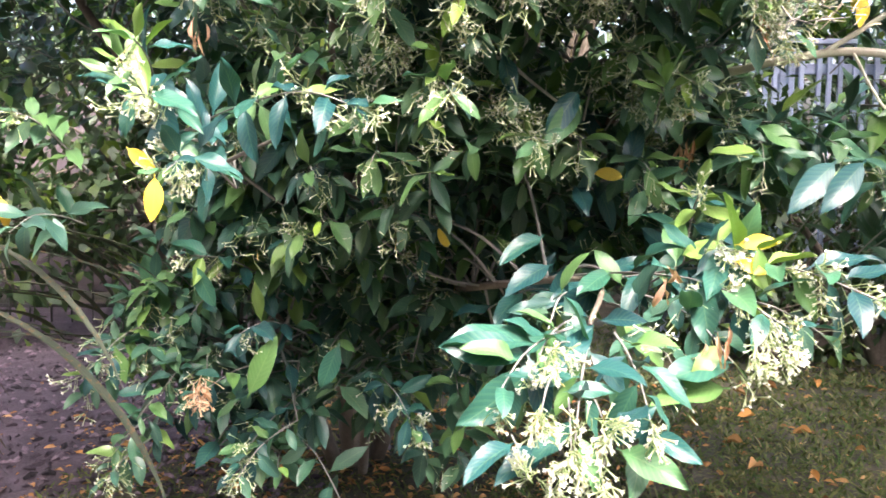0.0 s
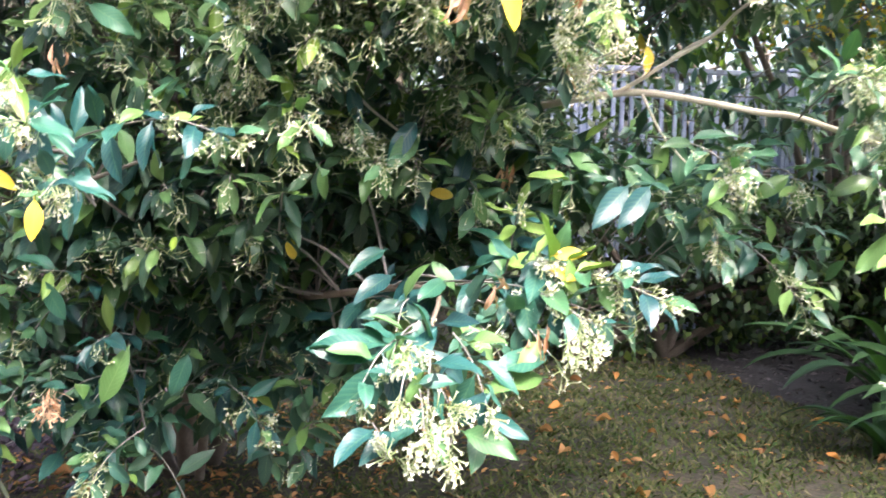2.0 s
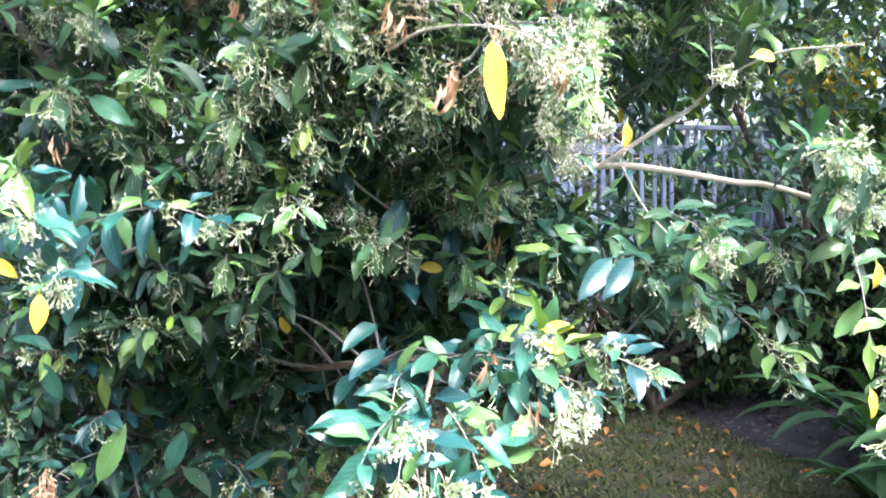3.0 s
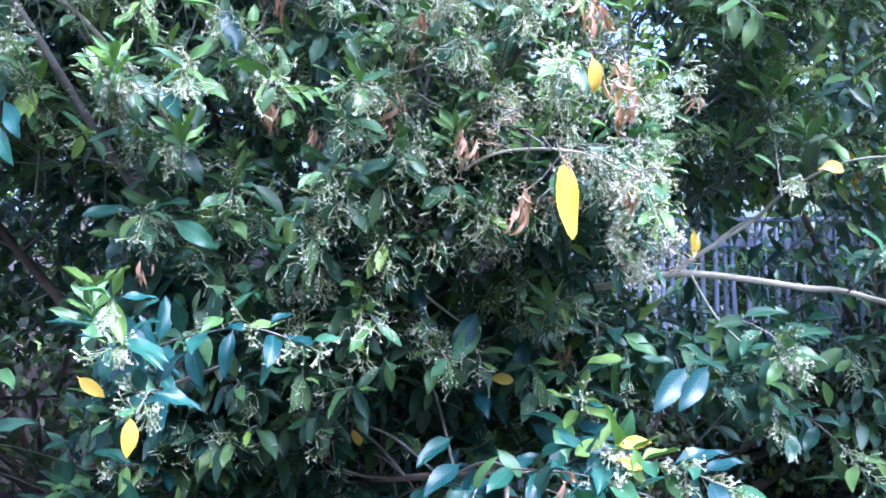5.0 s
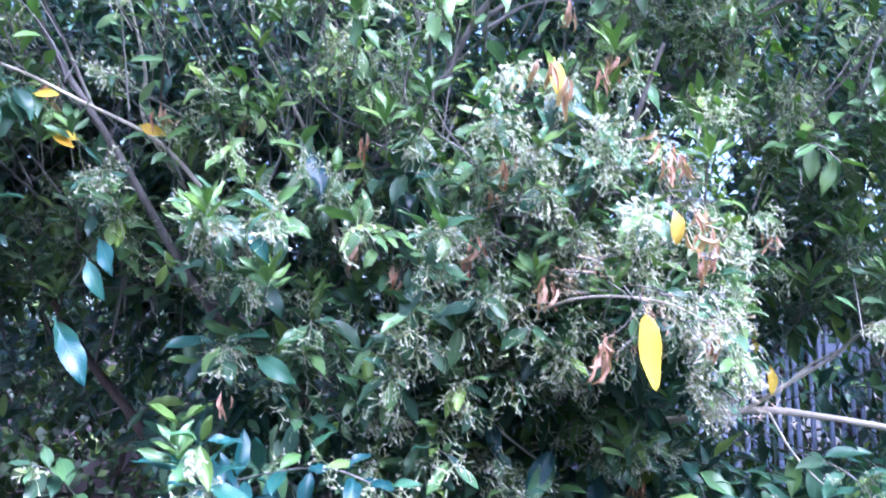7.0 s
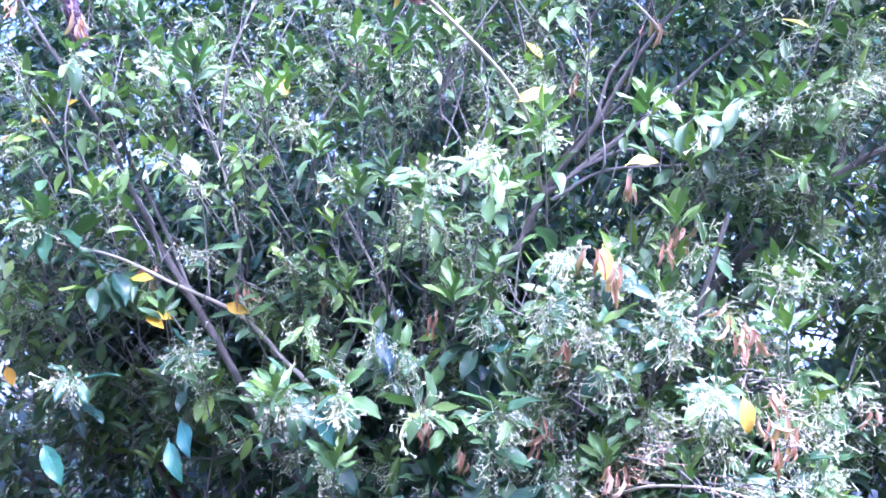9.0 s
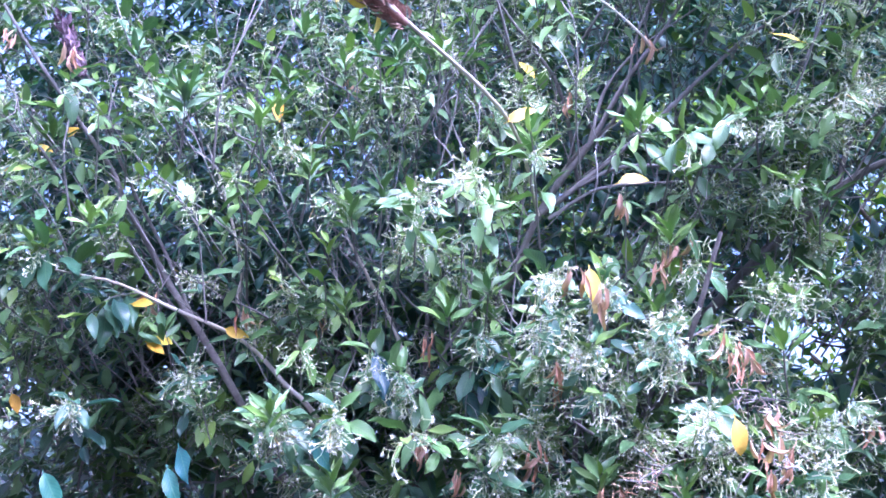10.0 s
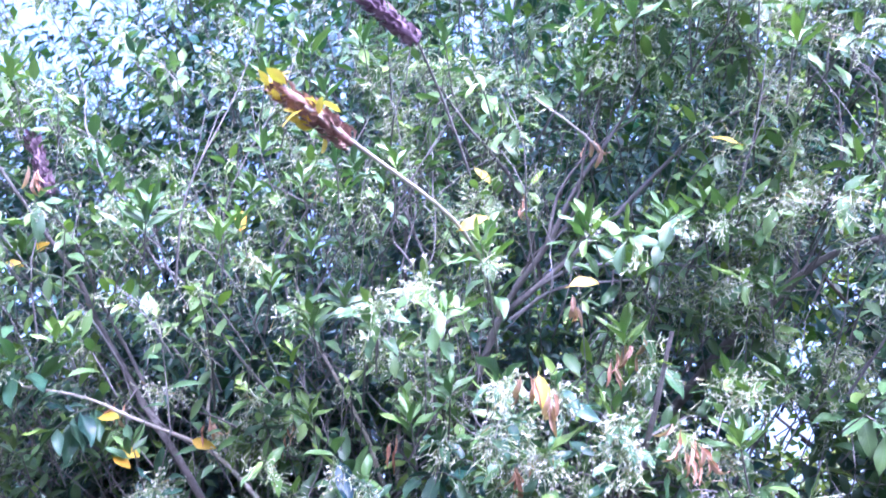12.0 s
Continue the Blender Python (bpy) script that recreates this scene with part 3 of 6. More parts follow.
leafy_mass("garden_tree", "tall dark leafy tree behind the garden wall", "tree", (-2.6, 8.9, 0), [((-2.5, 0, 3.0), (1.5, 0.8, 1.2)), ((-0.3, 0.2, 2.8), (1.4, 0.8, 1.1)), ((1.6, 0.1, 3.2), (1.4, 0.8, 1.2)), ((-1.3, 0, 4.9), (1.6, 0.9, 1.0)), ((1.0, 0.2, 5.3), (1.6, 0.9, 1.0)), ((3.4, 0.3, 3.2), (1.3, 0.8, 1.3)), ((3.0, 0.3, 5.3), (1.4, 0.8, 1.0)), ((-4.5, 0, 4.2), (1.6, 0.8, 1.6))], 14000, 0.14, seed=13, stems=((0, 0), (1.5, 0.2)), bright=0.7)
leafy_mass("background_bush", "dim bushy undergrowth behind the gravel path", "bush", (-2.2, 7.3, 0), [((-1.9, 0, 1.0), (0.9, 0.4, 0.8)), ((-0.6, 0.2, 1.3), (0.8, 0.4, 0.8)), ((0.8, 0.2, 1.4), (0.8, 0.4, 0.9)), ((2.2, 0.1, 1.3), (0.9, 0.4, 1.0)), ((3.4, 0.1, 1.3), (0.8, 0.4, 1.0)), ((4.6, 0.2, 1.3), (0.9, 0.4, 1.1)), ((5.9, 0.2, 1.3), (0.9, 0.4, 1.1)), ((7.2, 0.2, 1.3), (0.9, 0.4, 1.1)), ((-1.5, -1.3, 1.6), (0.9, 0.4, 0.7)), ((-2.6, -1.0, 1.3), (0.9, 0.4, 1.0)), ((-1.0, -1.3, 0.8), (0.8, 0.35, 0.7)), ((0.2, -1.0, 0.9), (0.8, 0.35, 0.7)), ((0.6, -1.0, 1.9), (1.0, 0.35, 0.6)), ((-0.6, -1.2, 2.0), (0.9, 0.35, 0.6))], 15000, 0.12, seed=14)

# out-of-view canopy, added only to cast shade on bed and lawn
leafy_mass("garden_tree", "unseen spreading tree added to shade the mulch bed", "tree", (4.8, 1.9, 0), [((-1.8, -0.3, 3.4), (0.8, 0.9, 0.4)), ((-0.8, -0.5, 3.6), (1.0, 0.9, 0.5)), ((0.1, 0.5, 3.7), (1.1, 0.9, 0.6)), ((-1.2, 0.7, 3.5), (0.8, 0.7, 0.4)), ((-0.6, 1.3, 3.7), (0.9, 0.7, 0.4)), ((-1.0, 1.8, 3.8), (0.9, 0.8, 0.4)), ((-0.1, 2.1, 3.9), (0.9, 0.8, 0.4)), ((0.5, -0.7, 4.1), (1.0, 0.9, 0.6))], 8000, 0.2, seed=16, stems=((0.3, 0.0),))
leafy_mass("garden_tree", "leafy tree with light green leaves behind the flowering shrub", "tree", (0.3, 6.6, 0), [((-0.4, 0, 4.0), (0.9, 0.6, 0.7)), ((0.6, 0.1, 4.3), (0.9, 0.6, 0.8)), ((1.5, 0.2, 4.9), (0.9, 0.6, 0.7)), ((-0.3, 0.2, 5.3), (0.9, 0.6, 0.8)), ((0.8, 0.1, 5.9), (1.1, 0.6, 0.9)), ((2.2, 0.2, 5.8), (0.9, 0.6, 0.8)), ((0.3, 0, 3.1), (0.8, 0.5, 0.6))], 15000, 0.11, CANOPY, seed=18, stems=((0.2, 0.1),), bright=0.9)
wood_blobs = [((-9.0, 0, 4.0), (3.2, 1.2, 4.2)), ((-4.5, 0.6, 3.4), (3.0, 1.2, 3.6)), ((-0.8, 0.2, 3.0), (2.8, 1.2, 3.2)), ((2.0, 0.4, 1.9), (2.2, 1.0, 2.0)), ((7.6, 0.2, 3.6), (2.6, 1.2, 3.8)), ((4.4, 0.3, 1.6), (2.0, 1.0, 1.6)), ((1.4, 0.6, 6.4), (2.6, 1.2, 2.4)), ((-3.2, 0.4, 7.6), (3.0, 1.2, 2.6)), ((5.6, 0.5, 8.2), (2.6, 1.2, 2.0)), ((11.5, 0, 4.0), (3.0, 1.2, 4.2)), ((-7.5, 0.2, 8.6), (2.6, 1.0, 1.8)), ((-0.6, 0.4, 9.0), (2.4, 1.0, 1.6)), ((-4.6, 0.4, 5.5), (2.6, 1.0, 2.6))]
leafy_mass("tree_belt", "dense belt of dark trees closing off the garden", "trees", (0, 12.0, 0), wood_blobs + [((0.5, 0.6, 11.0), (3.2, 1.2, 2.0)), ((-3.0, 0.6, 11.0), (2.4, 1.2, 1.4)), ((4.5, 0.3, 11.0), (3.0, 1.2, 2.2)), ((9.0, 0.2, 9.0), (3.0, 1.2, 2.6))], 16000, 0.43, seed=15, stems=((-6, 0), (-1, 0), (4, 0), (8, 0)), bright=0.4)


# ---- strap-leaved plants ----
def strap_shape(length, width, rise, lean, seed, rows=12):
    """A long arching strap with a channel along its middle, from the origin out along y."""
    g = np.random.default_rng(seed)
    v, uv = [], []
    tw = g.uniform(-0.5, 0.5)
    p, a = np.zeros(3), rise
    for i in range(rows):
        t = i / (rows - 1)
        half = width / 2 * (0.55 + 0.75 * t if t < 0.5 else (0.925 * (1 - ((t - 0.5) / 0.5) ** 2.4) + 0.02))
        for u in (-1, -0.5, 0, 0.5, 1):
            lift = 0.35 * abs(u) * half
            v.append((u * half * math.cos(tw * t), p[1], p[2] + lift + u * half * math.sin(tw * t)))
            uv.append((0.5 + 0.5 * u, t))
        step = length / (rows - 1)
        p = p + np.array((0, math.cos(a), math.sin(a))) * step
        a -= lean / (rows - 1) * (0.6 + 0.8 * t)
    return grid_shape(v, uv, rows, 5)


def strap_plant(name, label, x, y, count, length, width, rise, mat, seed, leans=(1.2, 2.2), category="plant", arc=(0, 6.28), crown=0.0):
    g = np.random.default_rng(seed)
    thing = tagged(new(name), label, category)
    thing.matrix_basis = pose(x, y, ground_height(x, y))
    kinds = [single(strap_shape(length * g.uniform(0.75, 1.15), width, rise + g.uniform(-0.25, 0.15), g.uniform(*leans), seed * 10 + k), "strap_leaf", mat, g.uniform(0, 0.6)) for k in range(7)]
    if crown:
        part("trunk", single(tube_shape([(0, 0, -0.03), (0.01, 0.0, crown * 0.5), (0, 0, crown)], [0.085, 0.07, 0.055], 10), "trunk", DARK_BARK), thing)
        dead = [single(strap_shape(0.34, 0.035, -1.2, -0.25, seed * 20 + k, 6), "dead_leaf", BROWN_FROND) for k in range(4)]
        for i in range(90):
            w = g.uniform(0, 6.28)
            part("dead_leaf", dead[i % 4], thing, where=pose(-0.06 * math.sin(w), 0.06 * math.cos(w), crown * g.uniform(0.3, 0.98), 0, 0, math.degrees(w)))
    for i in range(count):
        part("strap_leaf", kinds[i % 7], thing, where=pose(g.normal(0, 0.03), g.normal(0, 0.03), crown * g.uniform(0.62, 1.0), 0, 0, math.degrees(g.uniform(*arc))) @ Matrix.Scale(g.uniform(0.8, 1.15), 4))
    return thing


for i, (x, y, n, ln) in enumerate(((3.30, 3.85, 18, 0.85), (3.45, 3.50, 18, 0.95), (3.75, 4.5, 14, 0.9), (2.82, 3.30, 11, 0.6), (4.0, 3.9, 16, 0.95), (3.1, 3.05, 14, 0.8))):
    strap_plant("strap_leaf_plant", "clump of arching glossy green strap leaves on the mulch", x, y, n, ln, 0.088, 1.0, STRAP, 21 + i)
strap_plant("old_strap_plant", "tall plant with arching grey-green strap leaves over a shaggy trunk", -1.58, 2.66, 22, 0.95, 0.032, 0.15, FROND, 31, (0.9, 1.5), arc=(-2.9, 0.0), crown=1.22)


# ---- the flowering shrub ----
shrub = tagged(new("flowering_shrub"), "tall dense evergreen shrub with clusters of slender cream trumpet flowers", "shrub")
LEAF_SHAPES = [leaf_shape(rng.uniform(0.28, 0.37), rng.uniform(0.05, 0.38), rng.uniform(0.15, 0.55), rng.uniform(0.018, 0.05), rng.uniform(-0.7, 0.7), 11, 5, 0.1, 100 + k) for k in range(10)]
YOUNG_SHAPES = [leaf_shape(rng.uniform(0.26, 0.34), rng.uniform(-0.15, 0.2), rng.uniform(0.4, 0.8), rng.uniform(0.02, 0.05), rng.uniform(-0.5, 0.5), 9, 5, 0.08, 120 + k) for k in range(6)]
SIMPLE_SHAPES = [leaf_shape(rng.uniform(0.32, 0.42), rng.uniform(0.05, 0.5), rng.uniform(0.2, 0.5), 0.0, rng.uniform(-0.6, 0.6), 3, 3, 0.1, 140 + k) for k in range(10)]
MIDDLE_SHAPES = [leaf_shape(rng.uniform(0.31, 0.40), rng.uniform(0.05, 0.42), rng.uniform(0.2, 0.5), 0.0, rng.uniform(-0.6, 0.6), 5, 3, 0.1, 150 + k) for k in range(10)]
CLUSTERS = [cluster_shape(9 + 2 * k, 200 + k, True, 0.033, 1.2, 0.011) for k in range(6)]
SMALL_CLUSTERS = [cluster_shape(5 + k, 220 + k, False, 0.031, 1.2, 0.014) for k in range(8)]
MEDIUM_CLUSTERS = [cluster_shape(10 + k, 230 + k, False, 0.033, 1.2, 0.012) for k in range(6)]
TIGHT = [cluster_shape(26, 240 + k, True, 0.035, 0.8, 0.008) for k in range(3)]
leaf_meshes = [single(s, "leaf", LEAF, 0.0) for s in LEAF_SHAPES]
young_meshes = [single(s, "leaf", LEAF, 0.55) for s in YOUNG_SHAPES]
cluster_meshes = [single(s, "inflorescence", PETAL) for s in CLUSTERS + TIGHT]
foliage, blossom, twigs = Heap(), Heap(), Heap()
leaf_count, bunch_count = [0], [0]


def limb(name, points, r0, r1, mat, label=""):
    line = smooth_line(points, 6)
    k = np.linspace(0, 1, len(line))
    knot = np.array([1 + 0.10 * noise.noise((9 * a, r0 * 90, 1.0)) for a in k])
    wob = np.array([[noise.noise((5 * a, 3.0 * i, r0 * 70)) for i in range(3)] for a in k]) * 0.35 * r0
    part(name, single(tube_shape(line + wob, (r0 + (r1 - r0) * k) * knot, 9), name, mat), shrub, label)
    return line


NODES = np.concatenate([line[: max(3, int(len(line) * 0.8))] for line in (
    limb("trunk", [(-0.40, 3.70, -0.02), (-0.42, 3.68, 0.5), (-0.36, 3.62, 1.0), (-0.40, 3.3, 1.7), (-0.30, 2.9, 2.3)], 0.055, 0.018, DARK_BARK),
    limb("trunk", [(-0.32, 3.78, -0.02), (-0.12, 3.5, 0.6), (0.10, 3.1, 1.05), (0.34, 2.8, 1.36), (0.56, 2.4, 1.50)], 0.040, 0.017, DARK_BARK),
    limb("trunk", [(-0.47, 3.66, -0.02), (-0.62, 3.4, 0.6), (-0.80, 3.1, 1.2), (-0.98, 3.1, 1.5), (-1.2, 3.1, 1.8), (-1.5, 2.9, 2.4)], 0.036, 0.010, DARK_BARK),
    limb("trunk", [(-0.36, 3.62, -0.02), (-0.28, 3.3, 0.45), (-0.05, 2.9, 0.85), (0.14, 2.3, 1.02), (0.33, 1.95, 1.08), (0.28, 1.64, 1.05)], 0.022, 0.004, DARK_BARK),
    limb("limb", [(0.2, 2.9, 1.2), (0.22, 2.5, 1.75), (0.30, 2.0, 2.0), (0.40, 1.7, 2.2), (0.48, 1.55, 2.45)], 0.014, 0.005, BARK),
    limb("limb", [(-0.62, 3.2, 0.7), (-0.62, 2.9, 0.78), (-0.72, 2.7, 0.76), (-0.85, 2.6, 0.70)], 0.008, 0.002, DARK_BARK),
    limb("limb", [(-0.28, 3.3, 0.45), (-0.30, 2.9, 0.62), (-0.45, 2.7, 0.75), (-0.6, 2.4, 0.85)], 0.008, 0.002, DARK_BARK),
    limb("limb", [(-0.8, 2.9, 1.2), (-0.55, 2.4, 1.3), (-0.5, 2.0, 1.34), (-0.35, 1.85, 1.40)], 0.010, 0.004, BARK),
    limb("limb", [(-0.36, 3.5, 1.2), (-0.1, 3.1, 1.8), (0.25, 2.7, 2.1), (0.50, 2.35, 2.32)], 0.022, 0.016, BARK),
    limb("limb", [(-0.40, 3.3, 1.6), (-0.55, 2.8, 1.75), (-0.70, 2.5, 1.97), (-0.80, 2.42, 2.15)], 0.017, 0.014, BARK),
    limb("limb", [(-0.30, 2.9, 2.1), (-0.1, 2.4, 2.35), (0.03, 2.10, 2.52)], 0.014, 0.011, BARK),
)])

# limbs kept bare: leaves that would hide them from the camera are thinned
BARE = np.concatenate([
    limb("limb", [(-0.80, 2.42, 2.15), (-0.896, 2.36, 2.327), (-1.014, 2.30, 2.517), (-1.09, 2.28, 2.643), (-1.148, 2.15, 2.79), (-1.18, 2.10, 2.884), (-1.252, 2.00, 3.011), (-1.339, 1.90, 3.152), (-1.42, 1.82, 3.30)], 0.013, 0.004, BARK, "long grey stem rising through the crown"),
    limb("limb", [(-0.96, 2.34, 2.42), (-1.045, 2.27, 2.639), (-1.105, 2.20, 2.769), (-1.165, 2.15, 2.903), (-1.22, 2.10, 3.03)], 0.007, 0.003, BARK),
    limb("limb", [(-0.45, 2.8, 1.9), (-0.581, 2.30, 2.164), (-0.649, 2.25, 2.235), (-0.777, 2.20, 2.365), (-0.959, 2.12, 2.448), (-1.118, 2.08, 2.52), (-1.27, 2.00, 2.545)], 0.009, 0.003, PALE_BARK, "bare pale branch"),
    limb("limb", [(-0.62, 2.7, 2.1), (-0.865, 2.50, 2.481), (-0.874, 2.47, 2.649), (-0.917, 2.45, 2.844), (-0.979, 2.42, 3.042), (-1.06, 2.40, 3.21)], 0.008, 0.003, PALE_BARK, "bare pale branch"),
    limb("limb", [(-0.20, 2.7, 1.95), (-0.297, 2.50, 2.259), (-0.355, 2.45, 2.436), (-0.444, 2.42, 2.619), (-0.517, 2.40, 2.771), (-0.57, 2.33, 2.95)], 0.009, 0.003, PALE_BARK),
    limb("limb", [(-0.28, 2.8, 2.0), (-0.271, 2.60, 2.272), (-0.258, 2.55, 2.529), (-0.27, 2.50, 2.773), (-0.29, 2.45, 2.98)], 0.010, 0.004, BARK),
    limb("limb", [(0.03, 2.10, 2.515), (0.114, 2.00, 2.674), (0.244, 1.90, 2.82), (0.35, 1.80, 2.967), (0.473, 1.75, 3.116), (0.52, 1.70, 3.19)], 0.011, 0.003, BARK, "grey branch that forks into a fan"),
    limb("limb", [(0.114, 2.00, 2.664), (0.211, 1.95, 2.718), (0.393, 1.87, 2.841), (0.557, 1.80, 2.971), (0.671, 1.75, 3.053), (0.85, 1.70, 3.12)], 0.009, 0.003, BARK),
    limb("limb", [(0.114, 2.00, 2.674), (0.20, 1.96, 2.80), (0.32, 1.85, 2.885), (0.364, 1.75, 3.038), (0.43, 1.70, 3.20)], 0.007, 0.002, BARK),
    limb("limb", [(0.13, 2.00, 2.645), (0.257, 1.95, 2.705), (0.356, 1.90, 2.70), (0.46, 1.85, 2.685)], 0.006, 0.002, TWIG),
    limb("limb", [(0.211, 1.95, 2.718), (0.33, 1.90, 2.75), (0.527, 1.85, 2.724), (0.641, 1.80, 2.692), (0.72, 1.75, 2.742)], 0.006, 0.002, TWIG),
    limb("limb", [(0.244, 1.90, 2.82), (0.295, 1.85, 2.962), (0.386, 1.80, 3.049), (0.53, 1.70, 3.11)], 0.006, 0.002, BARK),
    limb("limb", [(0.25, 2.3, 2.80), (0.197, 2.10, 3.057), (0.108, 2.00, 3.178), (0.053, 1.95, 3.236), (-0.03, 1.90, 3.36)], 0.007, 0.003, BARK),
    limb("limb", [(0.41, 1.78, 3.00), (0.385, 1.70, 3.009), (0.318, 1.65, 3.056), (0.23, 1.60, 3.11)], 0.004, 0.002, PALE_BARK),
    limb("limb", [(-0.22, 2.5, 2.9), (-0.166, 2.30, 3.195), (-0.013, 2.20, 3.237), (0.165, 2.10, 3.25), (0.33, 2.00, 3.24)], 0.007, 0.002, BARK),
    limb("limb", [(0.499, 2.35, 2.319), (0.723, 2.20, 2.551), (0.84, 2.12, 2.642), (0.971, 2.05, 2.738), (1.065, 2.00, 2.781), (1.20, 1.95, 2.80), (1.4, 1.9, 2.85)], 0.016, 0.007, BARK, "stout grey branch"),
    limb("limb", [(0.945, 2.07, 2.725), (0.987, 2.05, 2.848), (1.068, 2.00, 2.943), (1.11, 1.95, 3.06), (1.13, 1.92, 3.25)], 0.009, 0.003, BARK),
    limb("limb", [(0.23, 2.5, 1.80), (0.187, 2.25, 2.006), (0.213, 2.20, 2.173), (0.24, 2.15, 2.335), (0.25, 2.1, 2.5)], 0.009, 0.005, BARK),
    limb("limb", [(0.52, 2.43, 1.49), (0.641, 2.30, 1.548), (0.729, 2.20, 1.566), (0.796, 2.13, 1.582), (0.93, 2.07, 1.595), (1.11, 2.03, 1.572), (1.26, 2.00, 1.547), (1.361, 1.98, 1.533), (1.6, 1.94, 1.46)], 0.012, 0.008, PALE_BARK, "smooth pale bough arching before the fence"),
    limb("limb", [(0.87, 2.09, 1.592), (0.98, 2.03, 1.668), (1.09, 1.98, 1.743), (1.13, 1.88, 1.81), (1.22, 1.75, 1.87), (1.35, 1.6, 1.87)], 0.007, 0.002, PALE_BARK),
    limb("limb", [(0.98, 2.03, 1.668), (1.06, 2.05, 1.72), (1.15, 2.02, 1.77)], 0.006, 0.002, PALE_BARK),
    limb("limb", [(0.933, 2.06, 1.59), (0.973, 2.00, 1.475), (1.027, 1.96, 1.404)], 0.004, 0.002, PALE_BARK),
    limb("limb", [(0.05, 2.4, 1.62), (0.132, 2.10, 1.585), (0.206, 2.08, 1.527), (0.275, 2.06, 1.475)], 0.005, 0.003, PALE_BARK),
    limb("limb", [(0.22, 1.78, 1.85), (0.29, 1.6, 1.87), (0.42, 1.5, 1.855), (0.54, 1.47, 1.80)], 0.004, 0.0015, PALE_BARK, "bare pale branch"),
    limb("limb", [(0.10, 1.95, 2.64), (0.03, 1.53, 2.72), (-0.16, 1.15, 2.76), (-0.30, 1.05, 2.85)], 0.005, 0.004, PALE_BARK, "bare rod that carries the seed head"),
])
# some yellow leaves are kept clear towards the camera as well
BARE = np.concatenate([BARE] + [np.array(p) + np.array(((-0.03, 0, 0), (0, 0, 0), (0.03, 0, 0), (0, 0, -0.03))) for p in ((0.39, 2.12, 1.32), (0.01, 2.32, 1.15), (-0.06, 2.46, 1.02), (0.60, 1.70, 1.18), (-0.49, 1.52, 1.29))])
VIEW_POINT = np.array((-0.05, -0.33, 1.75))


def before_bare(p, near=0.032, deep=0.55):
    """Whether p hangs between the camera and a limb or leaf that is kept in view."""
    scale = (p[1] - VIEW_POINT[1]) / (BARE[:, 1] - VIEW_POINT[1])
    d = VIEW_POINT + (BARE - VIEW_POINT) * scale[:, None] - p
    return bool(np.any((d[:, 0] ** 2 + d[:, 2] ** 2 < near * near) & (BARE[:, 1] > p[1] - 0.03) & (BARE[:, 1] < p[1] + deep)))


# see-through gaps in the crown, cut along the camera's sight lines: place across and up at y = 3, drift with depth,
# width
GAPS = ((1.14, 2.46, 0.33, 0.17, 0.085), (1.45, 3.08, 0.43, 0.36, 0.075), (0.95, 2.50, 0.28, 0.19, 0.05), (0.54, 1.62, 0.23, 0.0, 0.06))


def in_gap(p, more=0.0):
    return any(math.hypot(p[0] - x - dx * (p[1] - 3.0), p[2] - z - dz * (p[1] - 3.0)) < r + more for x, z, dx, dz, r in GAPS)


def near_node(p):
    """One of the limb points close to p, rather below it than above."""
    order = np.argsort(np.sum((NODES + (0, 0, 0.15) - p) ** 2, axis=1))
    return NODES[order[rng.integers(6)]]


def put_leaf(p, along, face, size, tone, own):
    """A leaf on the shrub: an object of its own, or joined with the rest."""
    if rng.random() < 0.045:
        tone = min(1.0, tone + rng.uniform(0.25, 0.6))
    young = tone > 0.45
    axes = basis(along, face)
    if before_bare(p + axes[:, 1] * size * 0.5, 0.017) and rng.random() < 0.7 or in_gap(p + axes[:, 1] * size * 0.5):
        return
    if own and leaf_count[0] < 300:
        meshes = young_meshes if young else leaf_meshes
        part("leaf", meshes[rng.integers(len(meshes))], shrub, where=matrix_of(axes, p, size))
        leaf_count[0] += 1
    else:
        shapes = (YOUNG_SHAPES if young else LEAF_SHAPES) if own else MIDDLE_SHAPES if own is not None else SIMPLE_SHAPES
        foliage.add(shapes[rng.integers(len(shapes))], axes, p, size, tone)


def put_cluster(p, along, size, own):
    if before_bare(p + unit(along) * 0.03, 0.02) and rng.random() < 0.7 or in_gap(p):
        return
    axes = basis(along, rng.normal(0, 1, 3))
    if own and bunch_count[0] < 300:
        bunch_count[0] += 1
        part("inflorescence", cluster_meshes[rng.integers(6) if p[2] > 1.6 else rng.integers(1, 8)], shrub, where=matrix_of(axes, p, size if p[2] > 1.6 else size * 0.85))
    else:
        kinds = MEDIUM_CLUSTERS if own else SMALL_CLUSTERS
        blossom.add(kinds[rng.integers(len(kinds))], axes, p, size)


